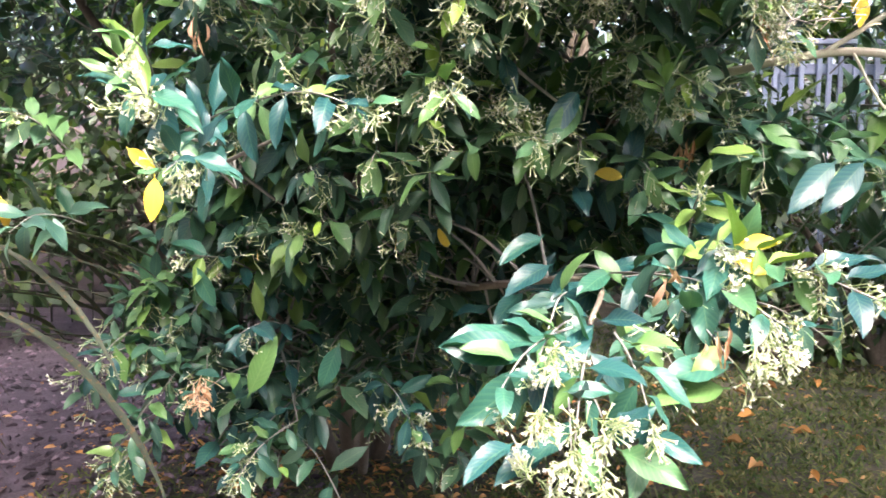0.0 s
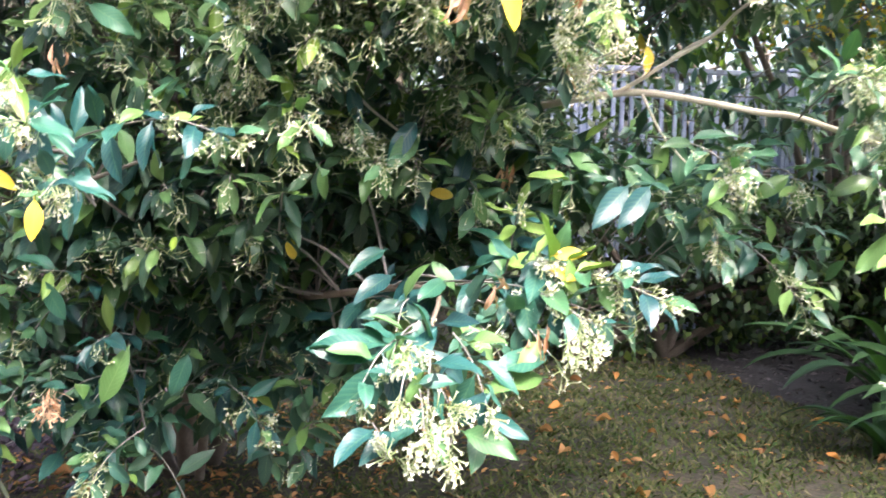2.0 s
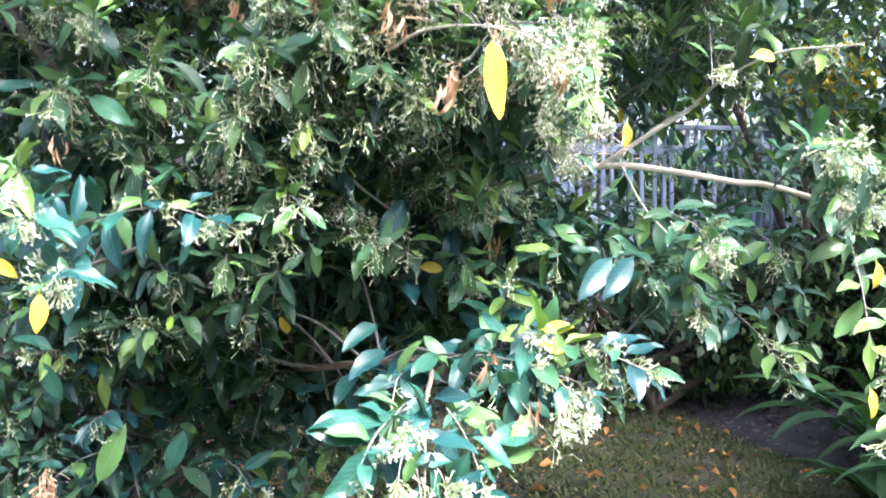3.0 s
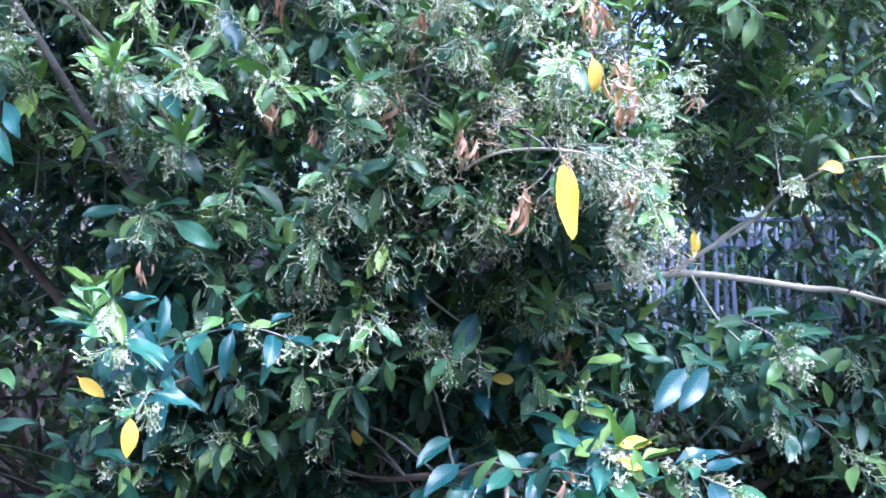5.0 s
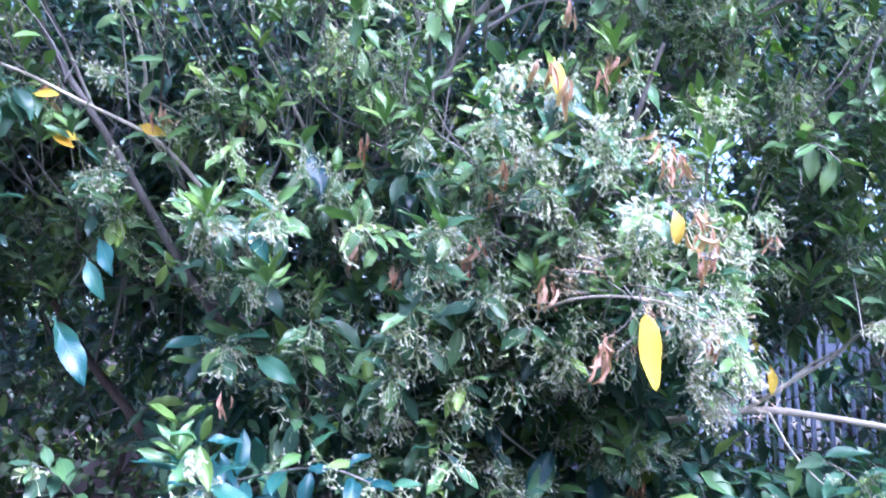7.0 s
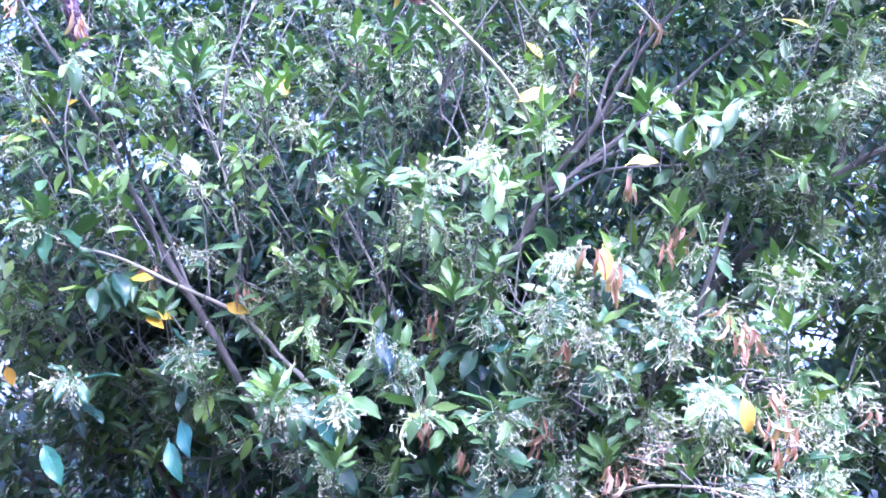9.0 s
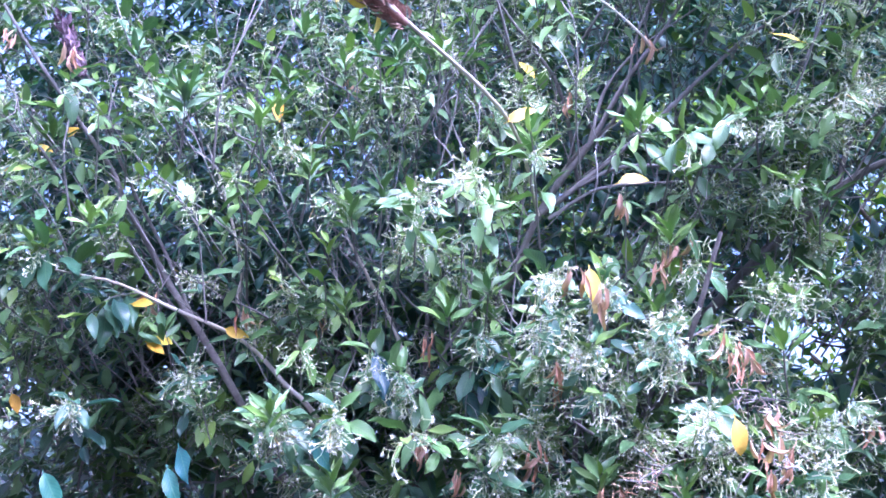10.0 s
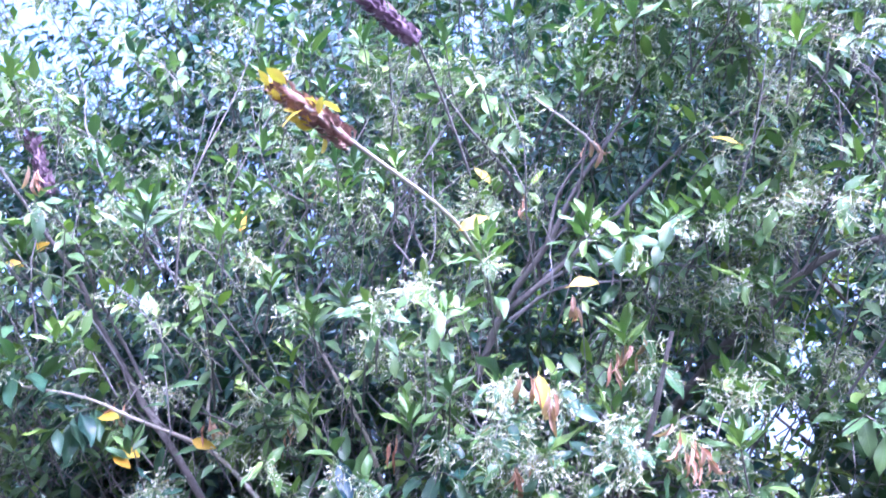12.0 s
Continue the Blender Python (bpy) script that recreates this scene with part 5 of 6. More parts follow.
for base, tip, tone in (
    ((0.189, 1.42, 1.013), (0.261, 1.5, 1.071), 0.40),
    ((0.198, 1.38, 0.996), (0.271, 1.36, 1.006), 0.30),
    ((0.347, 1.9, 1.087), (0.251, 1.81, 1.024), 0.00),
    ((0.316, 1.92, 1.087), (0.229, 1.83, 1.044), 0.00),
    ((0.238, 1.95, 1.12), (0.141, 1.86, 1.082), 0.00),
    ((0.224, 2.0, 1.178), (0.135, 1.91, 1.138), 0.00),
    ((0.386, 1.9, 1.085), (0.335, 1.9, 1.165), 0.00),
    ((0.349, 1.7, 1.045), (0.411, 1.61, 0.989), 0.00),
    ((0.305, 1.7, 1.045), (0.362, 1.61, 1.074), 0.00),
    ((0.459, 1.7, 1.023), (0.451, 1.7, 1.101), 0.10),
    ((0.573, 2.1, 1.289), (0.661, 2.01, 1.191), 0.75),
):
    large_leaf(base, tip, tone)
for base, tip, tone in (
    ((0.6, 1.85, 1.166), (0.471, 1.76, 1.137), 0.85),
    ((0.708, 2.0, 1.36), (0.586, 1.91, 1.364), 0.70),
    ((0.733, 2.1, 1.428), (0.806, 2.01, 1.377), 0.45),
    ((0.432, 2.1, 1.315), (0.468, 2.1, 1.441), 0.10),
    ((0.313, 2.0, 1.482), (0.235, 1.91, 1.389), 0.15),
    ((0.312, 2.1, 1.288), (0.326, 2.01, 1.242), 0.00),
    ((0.836, 1.9, 1.348), (0.733, 1.81, 1.258), 0.10),
    ((0.896, 1.9, 1.348), (0.802, 1.81, 1.258), 0.00),
    ((-0.638, 1.9, 1.582), (-0.685, 1.81, 1.629), 0.90),
    ((-0.626, 1.9, 1.594), (-0.549, 1.81, 1.624), 0.90),
):
    large_leaf(base, tip, tone)
for base, tip, tone in (
    ((-0.879, 1.95, 1.991), (-0.839, 1.90, 1.895), 0.00),
    ((-0.344, 1.95, 2.244), (-0.303, 1.90, 2.131), 0.30),
    ((-0.115, 2.05, 2.189), (-0.085, 2.00, 2.091), 0.00),
    ((-0.079, 2.05, 2.196), (-0.033, 2.00, 2.110), 0.10),
    ((-0.002, 2.10, 2.255), (0.043, 2.05, 2.173), 0.10),
    ((-0.465, 1.95, 1.749), (-0.372, 1.90, 1.677), 0.00),
    ((-0.014, 2.00, 1.720), (-0.089, 1.95, 1.633), 0.00),
    ((0.300, 1.98, 1.504), (0.229, 1.93, 1.408), 0.10),
    ((-0.907, 1.85, 1.810), (-0.839, 1.80, 1.689), 0.00),
    ((-0.202, 1.90, 2.066), (-0.120, 1.85, 2.040), 0.70),
):
    large_leaf(base, tip, tone)
for base, tip, tone in (
    ((-0.981, 2.05, 1.849), (-0.910, 2.00, 1.715), 0.00),
    ((0.085, 2.00, 1.631), (0.104, 1.95, 1.546), 0.10),
    ((-0.329, 1.88, 2.262), (-0.302, 1.83, 2.148), 0.30),
    ((0.022, 1.95, 2.234), (-0.064, 1.90, 2.211), 0.20),
    ((-0.854, 1.95, 2.044), (-0.814, 1.90, 1.949), 0.00),
    ((-1.182, 1.90, 1.980), (-1.124, 1.85, 1.890), 0.00),
    ((-1.152, 2.00, 2.520), (-1.204, 1.95, 2.475), 0.00),
    ((-0.466, 1.80, 2.047), (-0.432, 1.75, 1.965), 0.10),
):
    large_leaf(base, tip, tone)
for base, tip, tone in (
    ((0.246, 1.90, 1.027), (0.256, 1.85, 1.122), 0.00),
    ((0.328, 2.10, 1.214), (0.331, 2.05, 1.329), 0.10),
    ((-0.525, 2.30, 0.719), (-0.451, 2.25, 0.870), 0.10),
    ((-0.293, 2.40, 0.835), (-0.335, 2.35, 0.721), 0.00),
    ((-0.424, 2.30, 1.160), (-0.365, 2.25, 1.085), 0.00),
    ((0.131, 2.00, 1.586), (0.147, 1.95, 1.485), 0.15),
    ((-0.671, 2.35, 1.064), (-0.630, 2.30, 0.958), 0.00),
):
    large_leaf(base, tip, tone)
# dense flower heads at the tips of the low spray, and looser ones along the right side
for p in ((0.172, 1.36, 1.061), (0.143, 1.24, 0.999), (0.243, 1.3, 0.98), (0.189, 1.24, 0.944), (0.238, 1.26, 0.915), (0.544, 1.5, 1.032), (0.587, 1.5, 1.052), (0.125, 1.25, 0.901), (0.578, 1.78, 1.146)):
    put_head(p, 0.85)
# the last head stands in for a small bright white spot
for p in ((1.554, 2.0, 1.662), (1.578, 2.0, 1.525), (1.668, 2.0, 1.631), (1.225, 2.1, 1.321), (1.155, 2.1, 1.189), (0.62, 1.7, 1.642), (0.724, 1.75, 1.661), (0.548, 1.65, 1.7), (1.02, 1.65, 1.81)):
    put_head(p, 0.9)


# ---- yellowed and dried leaves ----
yellow_meshes = [single(leaf_shape(0.38, 0.15 * k, 0.25, 0.02, 0.3 - 0.2 * k, 10, 5, 0.1, 160 + k), "yellow_leaf", YELLOW, 0.15 * k) for k in range(4)]
dry_meshes = [single(leaf_shape(0.13 + 0.025 * k, 0.1 + 0.22 * k, 0.9, 0.05, 2.0 - 1.2 * k, 12, 5, 0.1, 170 + k, 0.6), "dry_leaf", DRY, 0.2 * k) for k in range(4)]


def yellow_leaf(p, way, size=0.085):
    along = np.array((way[0], -0.25, way[1]))
    part("yellow_leaf", yellow_meshes[rng.integers(4)], shrub, "yellowed leaf about to drop", matrix_of(basis(along, (0.2, -1.0, 0.35) + rng.normal(0, 0.2, 3)), np.array(p) - unit(along) * size * 0.5, size))


def dry_bunch(p, count=3, size=0.062):
    for i in range(count + 2):
        along = np.array((0, -0.1, -1.0)) + rng.normal(0, 0.22, 3)
        part("dry_leaf", dry_meshes[rng.integers(4)], shrub, "curled russet dead leaf", matrix_of(basis(along, (0, -1.0, 0.2) + rng.normal(0, 0.6, 3)), np.array(p) + rng.normal(0, 0.012, 3) + (0, 0, size * 0.5), size * rng.uniform(0.7, 1.2)))


for p, way in (
    ((-0.49, 1.50, 1.30), (0, -1)),
    ((0.39, 2.10, 1.32), (1, 0.1)),
    ((0.00, 2.30, 1.15), (0.4, -1)),
    ((0.60, 1.68, 1.20), (1, 0.1)),
    ((0.59, 1.66, 1.16), (1, -0.2)),
    ((-0.04, 2.10, 1.48), (0.6, -0.8)),
    ((0.92, 2.00, 1.68), (0, -1)),
    ((-1.10, 2.20, 1.22), (0.3, -1)),
    ((1.17, 2.60, 1.80), (0.1, -1)),
):
    yellow_leaf(p, way)
for p, way in (
    ((1.09, 1.60, 1.84), (1, 0.2)),
    ((1.41, 1.60, 1.31), (0.2, -1)),
    ((1.32, 1.50, 1.02), (0.2, -1)),
    ((-0.77, 2.10, 2.37), (0.7, -0.3)),
    ((-1.00, 2.10, 2.33), (0.8, -0.5)),
    ((-1.05, 2.10, 2.46), (1, -0.1)),
    ((-0.65, 1.90, 1.36), (0.7, -0.5)),
    ((0.17, 1.31, 2.28), (0.1, -1)),
    ((0.66, 1.50, 2.89), (0.8, -0.5)),
    ((-1.51, 2.30, 2.21), (0.5, -0.8)),
):
    yellow_leaf(p, way)
for p, way in (
    ((-1.02, 2.20, 2.37), (0.9, -0.3)),
    ((-1.57, 2.20, 2.94), (1, 0.1)),
    ((-1.48, 2.20, 3.02), (1, 0.1)),
    ((-1.39, 2.20, 3.06), (0.8, 0.4)),
    ((0.05, 1.50, 2.73), (0.8, 0.4)),
    ((0.29, 1.50, 2.57), (0.8, 0.3)),
    ((0.08, 1.80, 3.00), (0.5, -0.8)),
    ((0.44, 1.40, 2.00), (0.2, -1)),
    ((-0.59, 1.80, 2.92), (0.2, -1)),
):
    yellow_leaf(p, way)
hanging = single(leaf_shape(0.29, 0.06, 0.2, 0.02, 0.1, 14, 5, 0.05, 166, 0.0, 0.48), "yellow_leaf", YELLOW, 0.0)
part("yellow_leaf", hanging, shrub, "long bright yellow leaf hanging from a bare twig", matrix_of(basis((0.03, -0.1, -1.0), (0.1, -1.0, 0.1)), (0.392, 1.485, 1.835), 0.17))
for p in ((-0.66, 2.36, 0.70), (0.41, 1.60, 1.12), (0.48, 1.55, 1.03), (-0.54, 2.00, 1.61), (0.71, 2.00, 1.65), (0.60, 2.20, 1.34), (0.30, 1.50, 1.71), (0.58, 1.60, 1.77), (0.60, 2.20, 1.36), (-0.23, 1.98, 2.00)):
    dry_bunch(p, 2)
for p in ((0.49, 1.57, 2.16), (0.54, 1.50, 2.02), (0.54, 1.50, 1.94), (0.24, 1.70, 1.88), (0.32, 1.60, 1.73), (0.53, 1.50, 1.76), (0.12, 1.80, 2.13), (-0.54, 2.20, 2.39), (0.84, 1.80, 2.02), (0.05, 1.80, 1.95)):
    dry_bunch(p, 3)
for p in ((0.31, 1.55, 1.74), (0.20, 1.55, 1.87), (-0.12, 1.80, 1.92), (0.15, 1.31, 2.28), (0.18, 1.31, 2.23), (0.48, 1.57, 2.19), (0.50, 1.57, 2.14), (0.12, 1.60, 2.15), (-0.23, 1.98, 2.02), (0.49, 1.40, 1.97), (0.50, 1.40, 1.92), (0.27, 1.60, 2.52)):
    dry_bunch(p, 3)
for p in ((0.37, 1.70, 2.98), (0.41, 1.66, 2.43), (-1.37, 1.80, 3.18), (0.07, 1.70, 1.98), (-1.07, 2.20, 2.50), (0.34, 1.60, 2.38), (-0.19, 1.88, 2.26), (-0.75, 2.10, 2.39), (-1.00, 1.46, 2.91), (0.18, 1.80, 2.88)):
    dry_bunch(p, 3)


# ---- a faded flower head low on the shrub, and large withered leaves caught inside ----
part("faded_flower_head", single(cluster_shape(34, 260, True, 0.034, 1.2), "faded_flower_head", FADED), shrub, "faded tan flower head", matrix_of(basis((0, -0.3, -1.0), (0, -1, 0)), (-0.665, 2.34, 0.735), 1.25))
dry_bunch((0.72, 3.30, 1.62), 3, 0.16)
dry_bunch((0.80, 3.35, 1.55), 2, 0.13)


# ---- dried panicles: tangles of pale stalks with spent flowers ----
def dried_panicle(p, reach, seed):
    g = np.random.default_rng(seed)
    stalks, spent = Heap(), Heap()
    p = np.array(p)
    for i in range(13):
        a = p + g.normal(0, 0.25, 3) * reach
        d = unit((g.normal(0.2, 0.8), g.normal(-0.3, 0.4), g.normal(-0.25, 0.5)))
        b = a + d * reach * g.uniform(0.35, 0.8)
        stalks.add(tube_shape([a, (a + b) / 2 + g.normal(0, 0.006, 3), b], [0.0019, 0.0014, 0.0008], 4), np.eye(3), np.zeros(3))
        if i % 3 == 0:
            c = a + (b - a) * g.uniform(0.3, 1.0)
            spent.add(SMALL_CLUSTERS[g.integers(4)], basis(d + g.normal(0, 0.6, 3) - (0, 0, 0.4), g.normal(0, 1, 3)), c, g.uniform(0.6, 0.95))
    head = tagged(part("dried_panicle", stalks.mesh("dried_panicle", TWIG), shrub, "tangle of pale dry flower stalks"), kind="stuff")
    tagged(part("spent_flower", spent.mesh("spent_flower", STRAW if seed % 3 else FADED), head), kind="stuff")


for i, (p, reach) in enumerate((((0.38, 1.50, 1.87), 0.15), ((0.50, 1.47, 1.85), 0.13), ((0.52, 1.50, 1.96), 0.10), ((0.30, 1.55, 1.93), 0.11), ((0.62, 1.60, 1.63), 0.10), ((0.50, 1.55, 2.08), 0.09))):
    dried_panicle(p, reach, 300 + i)


# ---- the seed head at the end of the bare rod ----
def seed_head(a, b, mat, label, clinging):
    a, b = np.array(a), np.array(b)
    d = unit(b - a)
    h = Heap()
    h.add(tube_shape([a, a + (b - a) * 0.3, a + (b - a) * 0.75, b], [0.006, 0.014, 0.012, 0.004], 8), np.eye(3), np.zeros(3))
    scale = leaf_shape(0.5, 0.3, 0.6, 0.05, 0.4, 5, 3, 0.05, 190)
    for i in range(150):
        w, s = i * 2.4, rng.uniform(0, 1)
        side = unit(np.cross(d, (math.cos(w), math.sin(w), 0.3)))
        h.add(scale, basis(d * 0.6 + side, side), a + (b - a) * s + side * 0.008, rng.uniform(0.016, 0.034))
    part("seed_head", h.mesh("seed_head", mat), shrub, label)
    for i in range(clinging):
        s = rng.uniform(0.3, 0.98)
        part("yellow_leaf", yellow_meshes[i % 4], shrub, "yellowed leaf about to drop", matrix_of(basis(d + rng.normal(0, 0.5, 3), UPWARD + rng.normal(0, 0.4, 3)), a + (b - a) * s + rng.normal(0, 0.014, 3), rng.uniform(0.035, 0.06)))


seed_head((-0.165, 1.14, 2.755), (-0.30, 1.05, 2.85), HUSK, "dry brown seed head with clinging yellow leaves", 22)
seed_head((-1.177, 1.85, 3.07), (-1.258, 1.85, 3.268), MAUVE_HUSK, "mauve-brown dried flower spike", 0)
seed_head((-0.044, 1.35, 3.13), (-0.176, 1.35, 3.284), MAUVE_HUSK, "mauve-brown dried flower spike", 0)
for foot, tip in (((-1.14, 2.2, 2.82), (-1.177, 1.85, 3.07)), ((0.05, 1.7, 2.95), (-0.044, 1.35, 3.13))):
    twigs.add(tube_shape(smooth_line([foot, (np.array(foot) + tip) / 2 + (0, 0, 0.02), tip], 3), np.linspace(0.004, 0.003, 7), 5), np.eye(3), np.zeros(3))
dry_bunch((-0.459, 2.2, 3.17), 2)


# ---- the body of the crown ----
def front(x, z):
    """How near the crown's face comes at this place across and up."""
    y = 2.40 + 1.0 * min(max(-0.55 - x, 0.0), 0.8) * min(max((2.35 - z) * 1.6, 0.0), 1.0) * min(max((z - 1.0) * 2.5, 0.4), 1.0) - 0.40 * min(max(z - 0.85, 0), 1.9) - 0.26 * max(min(x, 1.2), -1.6 * min(max((2.75 - z) / 0.5, 0.0), 1.0)) * min(max(z - 1.0, 0), 1.0)
    return y + 0.24 * noise.noise((x * 1.9, z * 1.9, 2.0)) + 0.12 * noise.noise((x * 5, z * 5, 7.0))


def inside(x, y, z):
    """Whether the crown grows here: not near the ground, not in the gap before the fence."""
    wob = noise.noise((x * 3, y * 2, z * 3))
    low = 0.50 + 0.16 * wob + max(0.0, x - 0.1) * 1.1 + max(0.0, -0.75 - x) * 0.35
    if z < min(low, 1.02 + 0.12 * wob):
        return False
    if 1.42 + 0.1 * wob < z < 1.86 + 0.1 * wob and (0.74 if y < 2.35 else 0.95) + 0.08 * wob < x < 1.55:
        return False
    if x > 0.88 and z < 1.45 and noise.noise((x * 4, y * 4, z * 4)) < 0.15:
        return False
    if z < 1.4 and x > 0.62 and y > 2.9:
        return False
    if in_gap((x, y, z), 0.03):
        return False
    if x < -0.92 and z < 1.5 + 0.1 * wob or x < -0.98 and z < 2.0 + 0.1 * wob and y < 3.3:
        return False
    return z < 4.9 + 0.45 * noise.noise((x * 1.5, y * 1.5, 6.0)) - (0.5 * max(0.0, -0.6 - x) + 0.1 * max(0.0, x))


def place_shoot(n):
    """Where the next shoot ends: over the whole crown, low in the middle, in its roof, or in the overhang at the side."""
    if n < 3000:
        return rng.uniform(-2.3, 2.2), rng.uniform(0.3, 4.7), None
    if n < 3350:
        return rng.uniform(-1.3, 0.8), rng.uniform(0.3, 1.7), None
    if n < 4050:
        return rng.uniform(-2.4, 2.2), rng.uniform(3.1, 5.2), rng.uniform(2.2, 4.6)
    if n < 4130:
        x, z = rng.uniform(0.6, 2.2), rng.uniform(2.7, 4.3)
        return x, z, front(x, z) + 0.1 + rng.exponential(0.18)
    if n < 5100:
        x, z = rng.uniform(-1.9, 1.6), rng.uniform(1.9, 4.0)
        return x, z, front(x, z) + rng.uniform(0.25, 1.1)
    # inner shoots added to block skylight from the hollow below
    if n < 5360:
        return rng.uniform(-1.7, 0.2), rng.uniform(2.1, 2.75), rng.uniform(2.2, 3.4)
    # rear shoots, hardly seen, added to keep skylight out from behind
    if n < 5560:
        return rng.uniform(-2.7, -0.3), rng.uniform(2.2, 3.8), rng.uniform(4.0, 5.2)
    return rng.uniform(-1.9, -0.6), rng.uniform(2.25, 2.85), rng.uniform(2.2, 3.6)


# single shoots that stand out over the middle of the face
for i in range(46):
    x, z = rng.uniform(-0.5, 0.5), rng.uniform(1.12, 2.0)
    tip = np.array((x, front(x, z) + rng.uniform(-0.06, 0.12), z))
    if not before_bare(tip):
        spray(tip + (rng.uniform(-0.1, 0.1), 0.26, rng.uniform(-0.12, 0.02)), tip, 6, 0.10, int(rng.integers(3)), rng.uniform(0.05, 0.4))

for i in range(44):
    x, z = rng.uniform(-0.75, 0.45), rng.uniform(0.62, 1.45)
    tip = np.array((x, front(x, z) + rng.uniform(-0.02, 0.2), z))
    if inside(*tip):
        spray(tip + (rng.uniform(-0.1, 0.1), 0.26, rng.uniform(-0.10, 0.04)), tip, 6, 0.10, int(rng.integers(2)), rng.uniform(0.0, 0.2))

# shoots that stand forward below the brow
for i in range(40):
    x, z = rng.uniform(-0.42, 0.5), rng.uniform(1.32, 1.86)
    tip = np.array((x, front(x, z) - rng.uniform(0.10, 0.30), z))
    if not before_bare(tip) and not in_gap(tip, 0.05):
        spray(tip + (rng.uniform(-0.1, 0.1), 0.28, rng.uniform(-0.12, 0.02)), tip, 6, 0.098, int(rng.integers(1, 4)), rng.uniform(0.1, 0.45))

for i in range(20):
    tip = np.array((rng.uniform(-0.22, 0.36), rng.uniform(1.62, 1.8), rng.uniform(1.66, 1.96)))
    if not in_gap(tip, 0.05):
        spray(tip + (rng.uniform(-0.08, 0.08), 0.26, rng.uniform(-0.12, 0.0)), tip, 6, 0.098, int(rng.integers(2, 5)), rng.uniform(0.1, 0.4))

# flowering shoots lower down on the sunny side
for i in range(16):
    x, z = rng.uniform(0.02, 0.55), rng.uniform(1.42, 1.76)
    tip = np.array((x, front(x, z) - rng.uniform(0.02, 0.16), z))
    if not before_bare(tip):
        spray(tip + (rng.uniform(-0.08, 0.08), 0.24, rng.uniform(-0.12, 0.0)), tip, 5, 0.095, int(rng.integers(2, 5)), rng.uniform(0.2, 0.6))
# flowering shoots high on the sunny side
for i in range(18):
    x, z = rng.uniform(0.75, 1.4), rng.uniform(2.55, 3.35)
    tip = np.array((x, front(x, z) - rng.uniform(0.0, 0.12), z))
    if not before_bare(tip) and not in_gap(tip, 0.05):
        spray(tip + (rng.uniform(-0.08, 0.08), 0.24, rng.uniform(-0.16, -0.02)), tip, 5, 0.085, int(rng.integers(3, 6)), rng.uniform(0.4, 0.9))

# rosettes of upright young leaves at the shoot tips
def rosette(p, count, size, tone):
    p = np.array(p)
    stem = p + (rng.normal(0, 0.03), 0.12, -0.12)
    twigs.add(tube_shape([stem, (stem + p) / 2 + (0, 0.01, -0.01), p], [0.0026, 0.0022, 0.0015], 4), np.eye(3), np.zeros(3))
    turn = rng.uniform(0, 6.28)
    for i in range(count):
        turn += 2.4
        rise = 0.35 + 0.9 * i / count
        out = np.array((math.cos(turn), math.sin(turn) - 0.25, rise))
        foliage.add(YOUNG_SHAPES[rng.integers(len(YOUNG_SHAPES))], basis(out, UPWARD * 0.7 - out * 0.3 + np.array((0, -0.5, 0)) + rng.normal(0, 0.15, 3)), p - (0, 0, 0.05 * (1 - i / count)), size * rng.uniform(0.8, 1.15) * (1 - 0.25 * i / count), min(1.0, tone * rng.uniform(0.6, 1.2)))


for p in ((0.08, 1.65, 2.72), (0.33, 1.60, 2.77), (0.43, 1.65, 2.66), (0.55, 1.70, 2.80), (-0.27, 1.90, 3.13), (-0.37, 1.95, 3.05), (-0.62, 2.00, 3.13), (-0.38, 1.75, 2.62), (-0.21, 1.70, 2.59), (-0.98, 2.10, 2.87), (-1.13, 1.95, 3.26), (-1.32, 2.00, 2.98), (0.38, 1.60, 2.48), (0.60, 1.60, 2.23), (-0.03, 1.55, 2.54), (-0.14, 1.80, 2.36), (-0.56, 1.75, 2.11), (0.83, 1.80, 3.04)):
    rosette(p, 9, 0.095, 0.5)
for p in ((1.04, 1.80, 2.09), (1.11, 1.75, 1.96), (0.73, 1.80, 2.35), (-0.61, 1.85, 2.10), (-0.42, 1.80, 1.95), (-0.03, 1.80, 2.00), (0.99, 1.90, 1.97), (0.47, 1.90, 1.54), (-0.60, 1.70, 1.56), (0.37, 1.65, 1.92), (0.20, 1.70, 1.95)):
    rosette(p, 8, 0.095, 0.45)
for i in range(90):
    x, z = rng.uniform(-1.5, 1.3), rng.uniform(1.95, 3.5)
    p = np.array((x, front(x, z) + rng.uniform(-0.04, 0.12), z))
    if not before_bare(p) and not in_gap(p):
        rosette(p, int(rng.integers(6, 10)), rng.uniform(0.07, 0.1), rng.uniform(0.2, 0.7))

# flowering shoots along the brow of the crown
for i in range(62):
    x, z = (rng.uniform(-0.65, 0.75), rng.uniform(1.78, 2.35)) if i < 34 else (rng.uniform(0.0, 0.7), rng.uniform(1.78, 2.4))
    tip = np.array((x, front(x, z) - rng.uniform(0.0, 0.12), z))
    if not before_bare(tip):
        spray(tip + (rng.uniform(-0.08, 0.08), 0.24, rng.uniform(-0.16, -0.02)), tip, 5, 0.085, int(rng.integers(3, 7)), rng.uniform(0.3, 0.8))

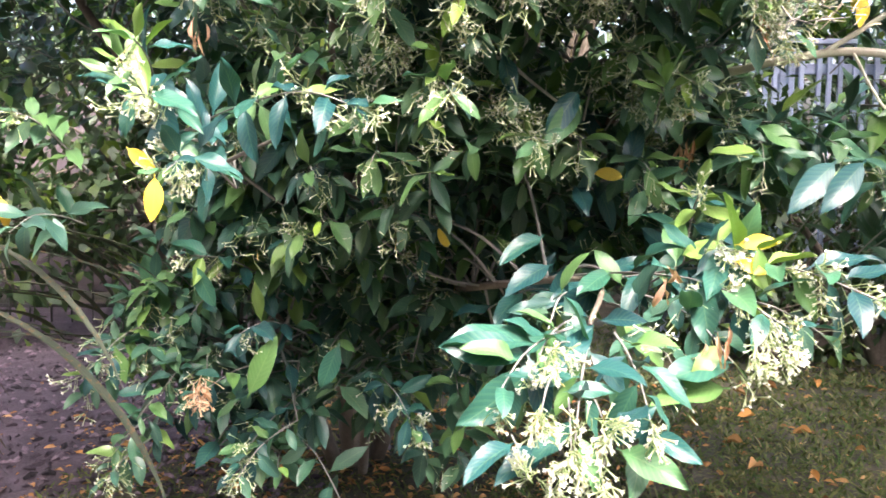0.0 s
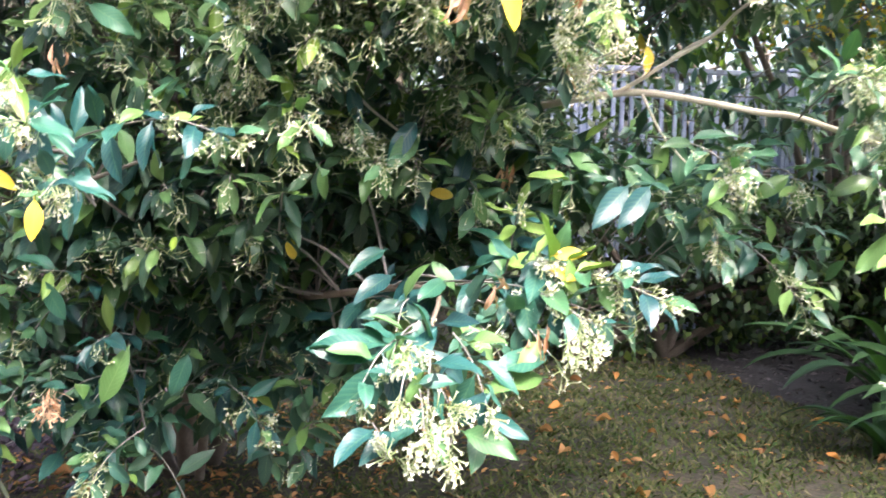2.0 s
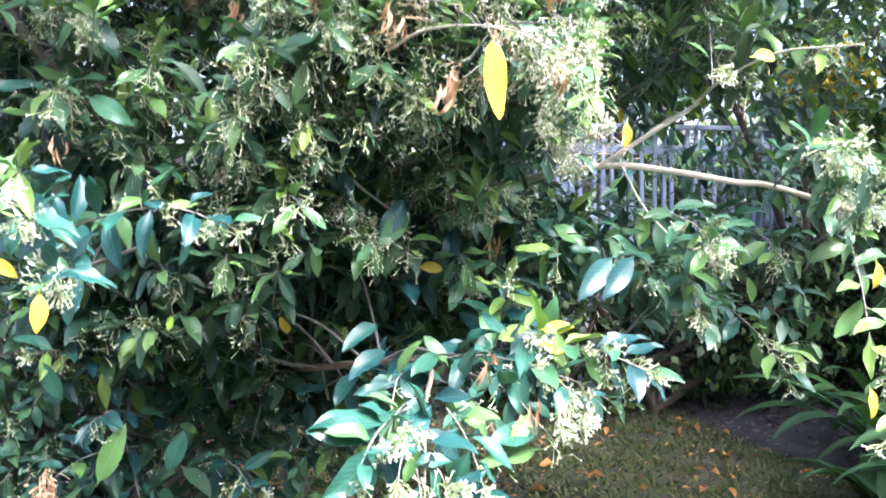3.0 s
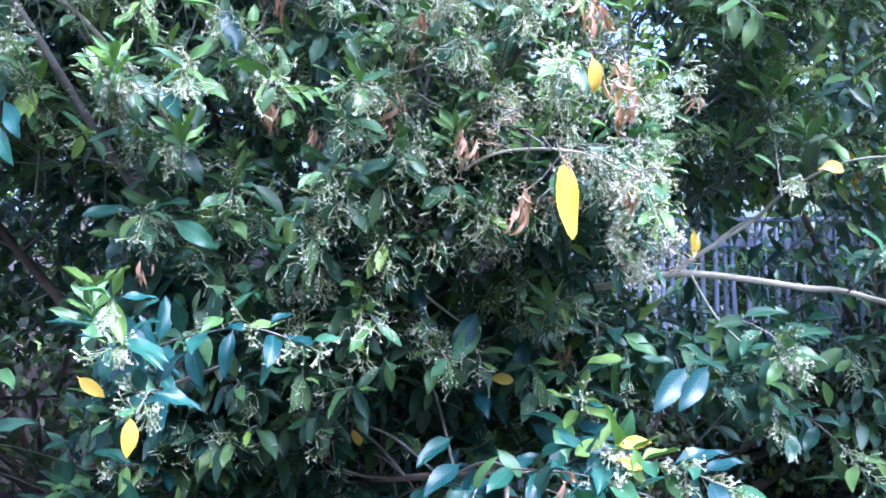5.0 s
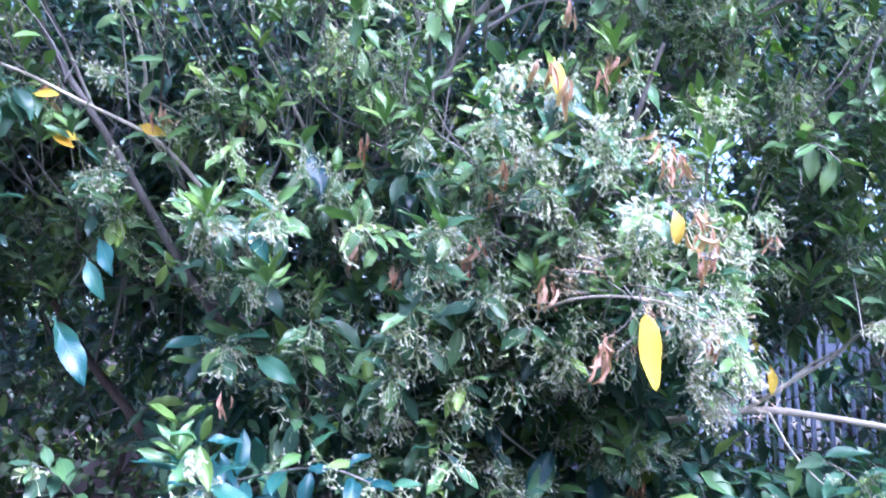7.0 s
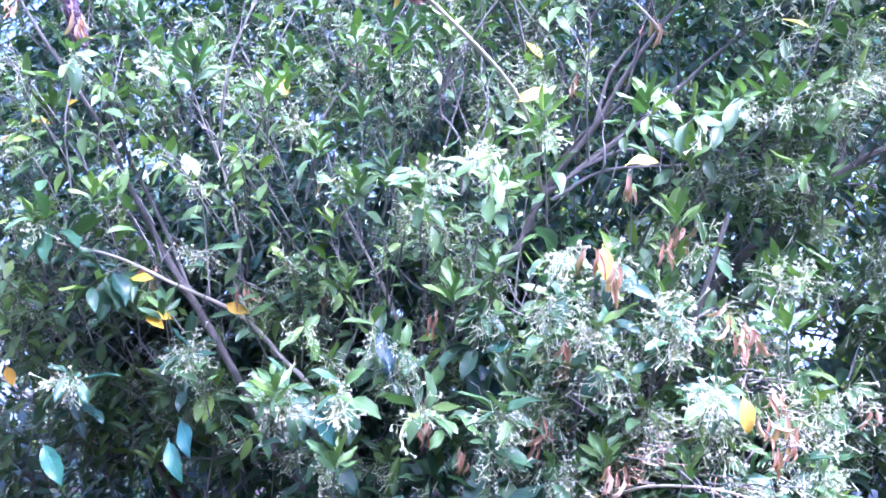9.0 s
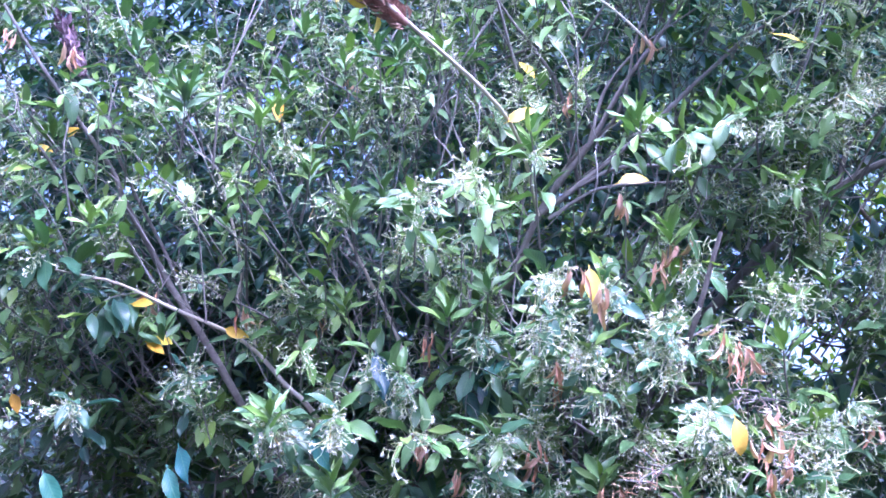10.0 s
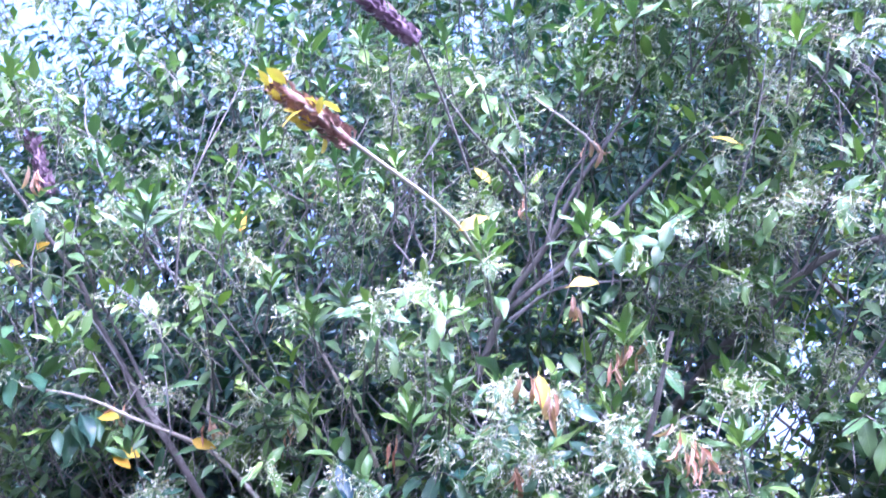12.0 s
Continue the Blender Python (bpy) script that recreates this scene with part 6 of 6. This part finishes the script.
grown = 0
while grown < 5760:
    x, z, y = place_shoot(grown)
    face = front(x, z)
    if y is None:
        y = face + 0.10 + (rng.exponential(0.3) if grown % 3 else rng.uniform(0.7, 1.6))
        if y > 4.3:
            continue
    if y < face + 0.1 or not inside(x, y, z):
        continue
    p = np.array((x, y, z))
    hollow = min(max(-0.02 - x, 0.0) * 4, 1.0) * min(max(x + 1.25, 0.0) * 4, 1.0) * min(max((2.08 - z) * 4, 0.0), 1.0) * min(max((z - 1.3) * 4, 0.0), 1.0)
    if y < face + 0.7 + 0.3 * hollow and noise.noise((x * 3.1, y * 3.1, z * 3.1)) < -0.02 + 0.5 * hollow and rng.random() < 0.9 or before_bare(p):
        continue
    high = min(max((z - 1.6) / 1.0, 0.0), 1.0)
    core = np.array((-0.35, 3.5, max(0.5, z - 0.5)))
    out = unit(unit(p - core) * 0.8 + np.array((0, -0.5, 0.1 + 0.5 * high)) + rng.normal(0, 0.45, 3))
    reach = rng.uniform(0.16, 0.32)
    outer = y < face + 0.6
    blooms = int(rng.poisson(0.7 + 3.0 * high * (1.0 + 0.5 * min(max(x, -0.9), 1.0)))) if outer else 0
    fresh = rng.uniform(0.0, 0.3) + rng.uniform(0.35, 1.0) * high if outer else rng.uniform(0.0, 0.15)
    shoot(p - out * reach, p, int(rng.integers(7, 12)), rng.uniform(0.105, 0.145) * (1 - 0.36 * high * (y < face + 0.9)), blooms, fresh, None if y > face + 0.3 else False)
    foot = near_node(p)
    q = p - out * reach
    if outer and np.linalg.norm(foot - q) < 0.4 and rng.random() < 0.35:
        twigs.add(tube_shape(smooth_line([foot, (foot + q) / 2 + rng.normal(0, 0.05, 3), q], 3), np.linspace(0.0045, 0.003, 7), 4), np.eye(3), np.zeros(3))
    grown += 1

# thin bare stems, forking, all through the upper crown
for i in range(170):
    x, z = rng.uniform(-1.9, 1.5), rng.uniform(1.9, 3.3)
    a = np.array((x, front(x, z) + rng.uniform(0.0, 0.5), z))
    lean = unit((rng.normal(0.2 * x, 0.55), rng.normal(-0.2, 0.25), 0.9))
    high = rng.uniform(0.2, 0.6)
    line = smooth_line([a - lean * high * 0.4 + (0, 0.1, 0), a, a + lean * high * 0.5 + rng.normal(0, 0.03, 3), a + lean * high + rng.normal(0, 0.04, 3)], 3)
    thick = rng.uniform(0.0016, 0.0042)
    twigs.add(tube_shape(line, np.linspace(thick, 0.001, len(line)), 4), np.eye(3), np.zeros(3))
    for k in range(2):
        q = line[int(rng.integers(3, len(line) - 1))]
        side = unit(lean * 0.6 + rng.normal(0, 0.5, 3))
        twigs.add(tube_shape([q, q + side * high * 0.2 + rng.normal(0, 0.01, 3), q + side * high * rng.uniform(0.3, 0.5)], [thick * 0.7, thick * 0.5, 0.0008], 3), np.eye(3), np.zeros(3))

tagged(part("brushwood", twigs.mesh("brushwood", TWIG), shrub, "thin grey-green twigs"), kind="stuff")
tagged(part("foliage", foliage.mesh("foliage", LEAF), shrub, "dark green elliptical leaves"), kind="stuff")
tagged(part("blossom", blossom.mesh("blossom", PETAL), shrub, "small cream trumpet flowers"), kind="stuff")
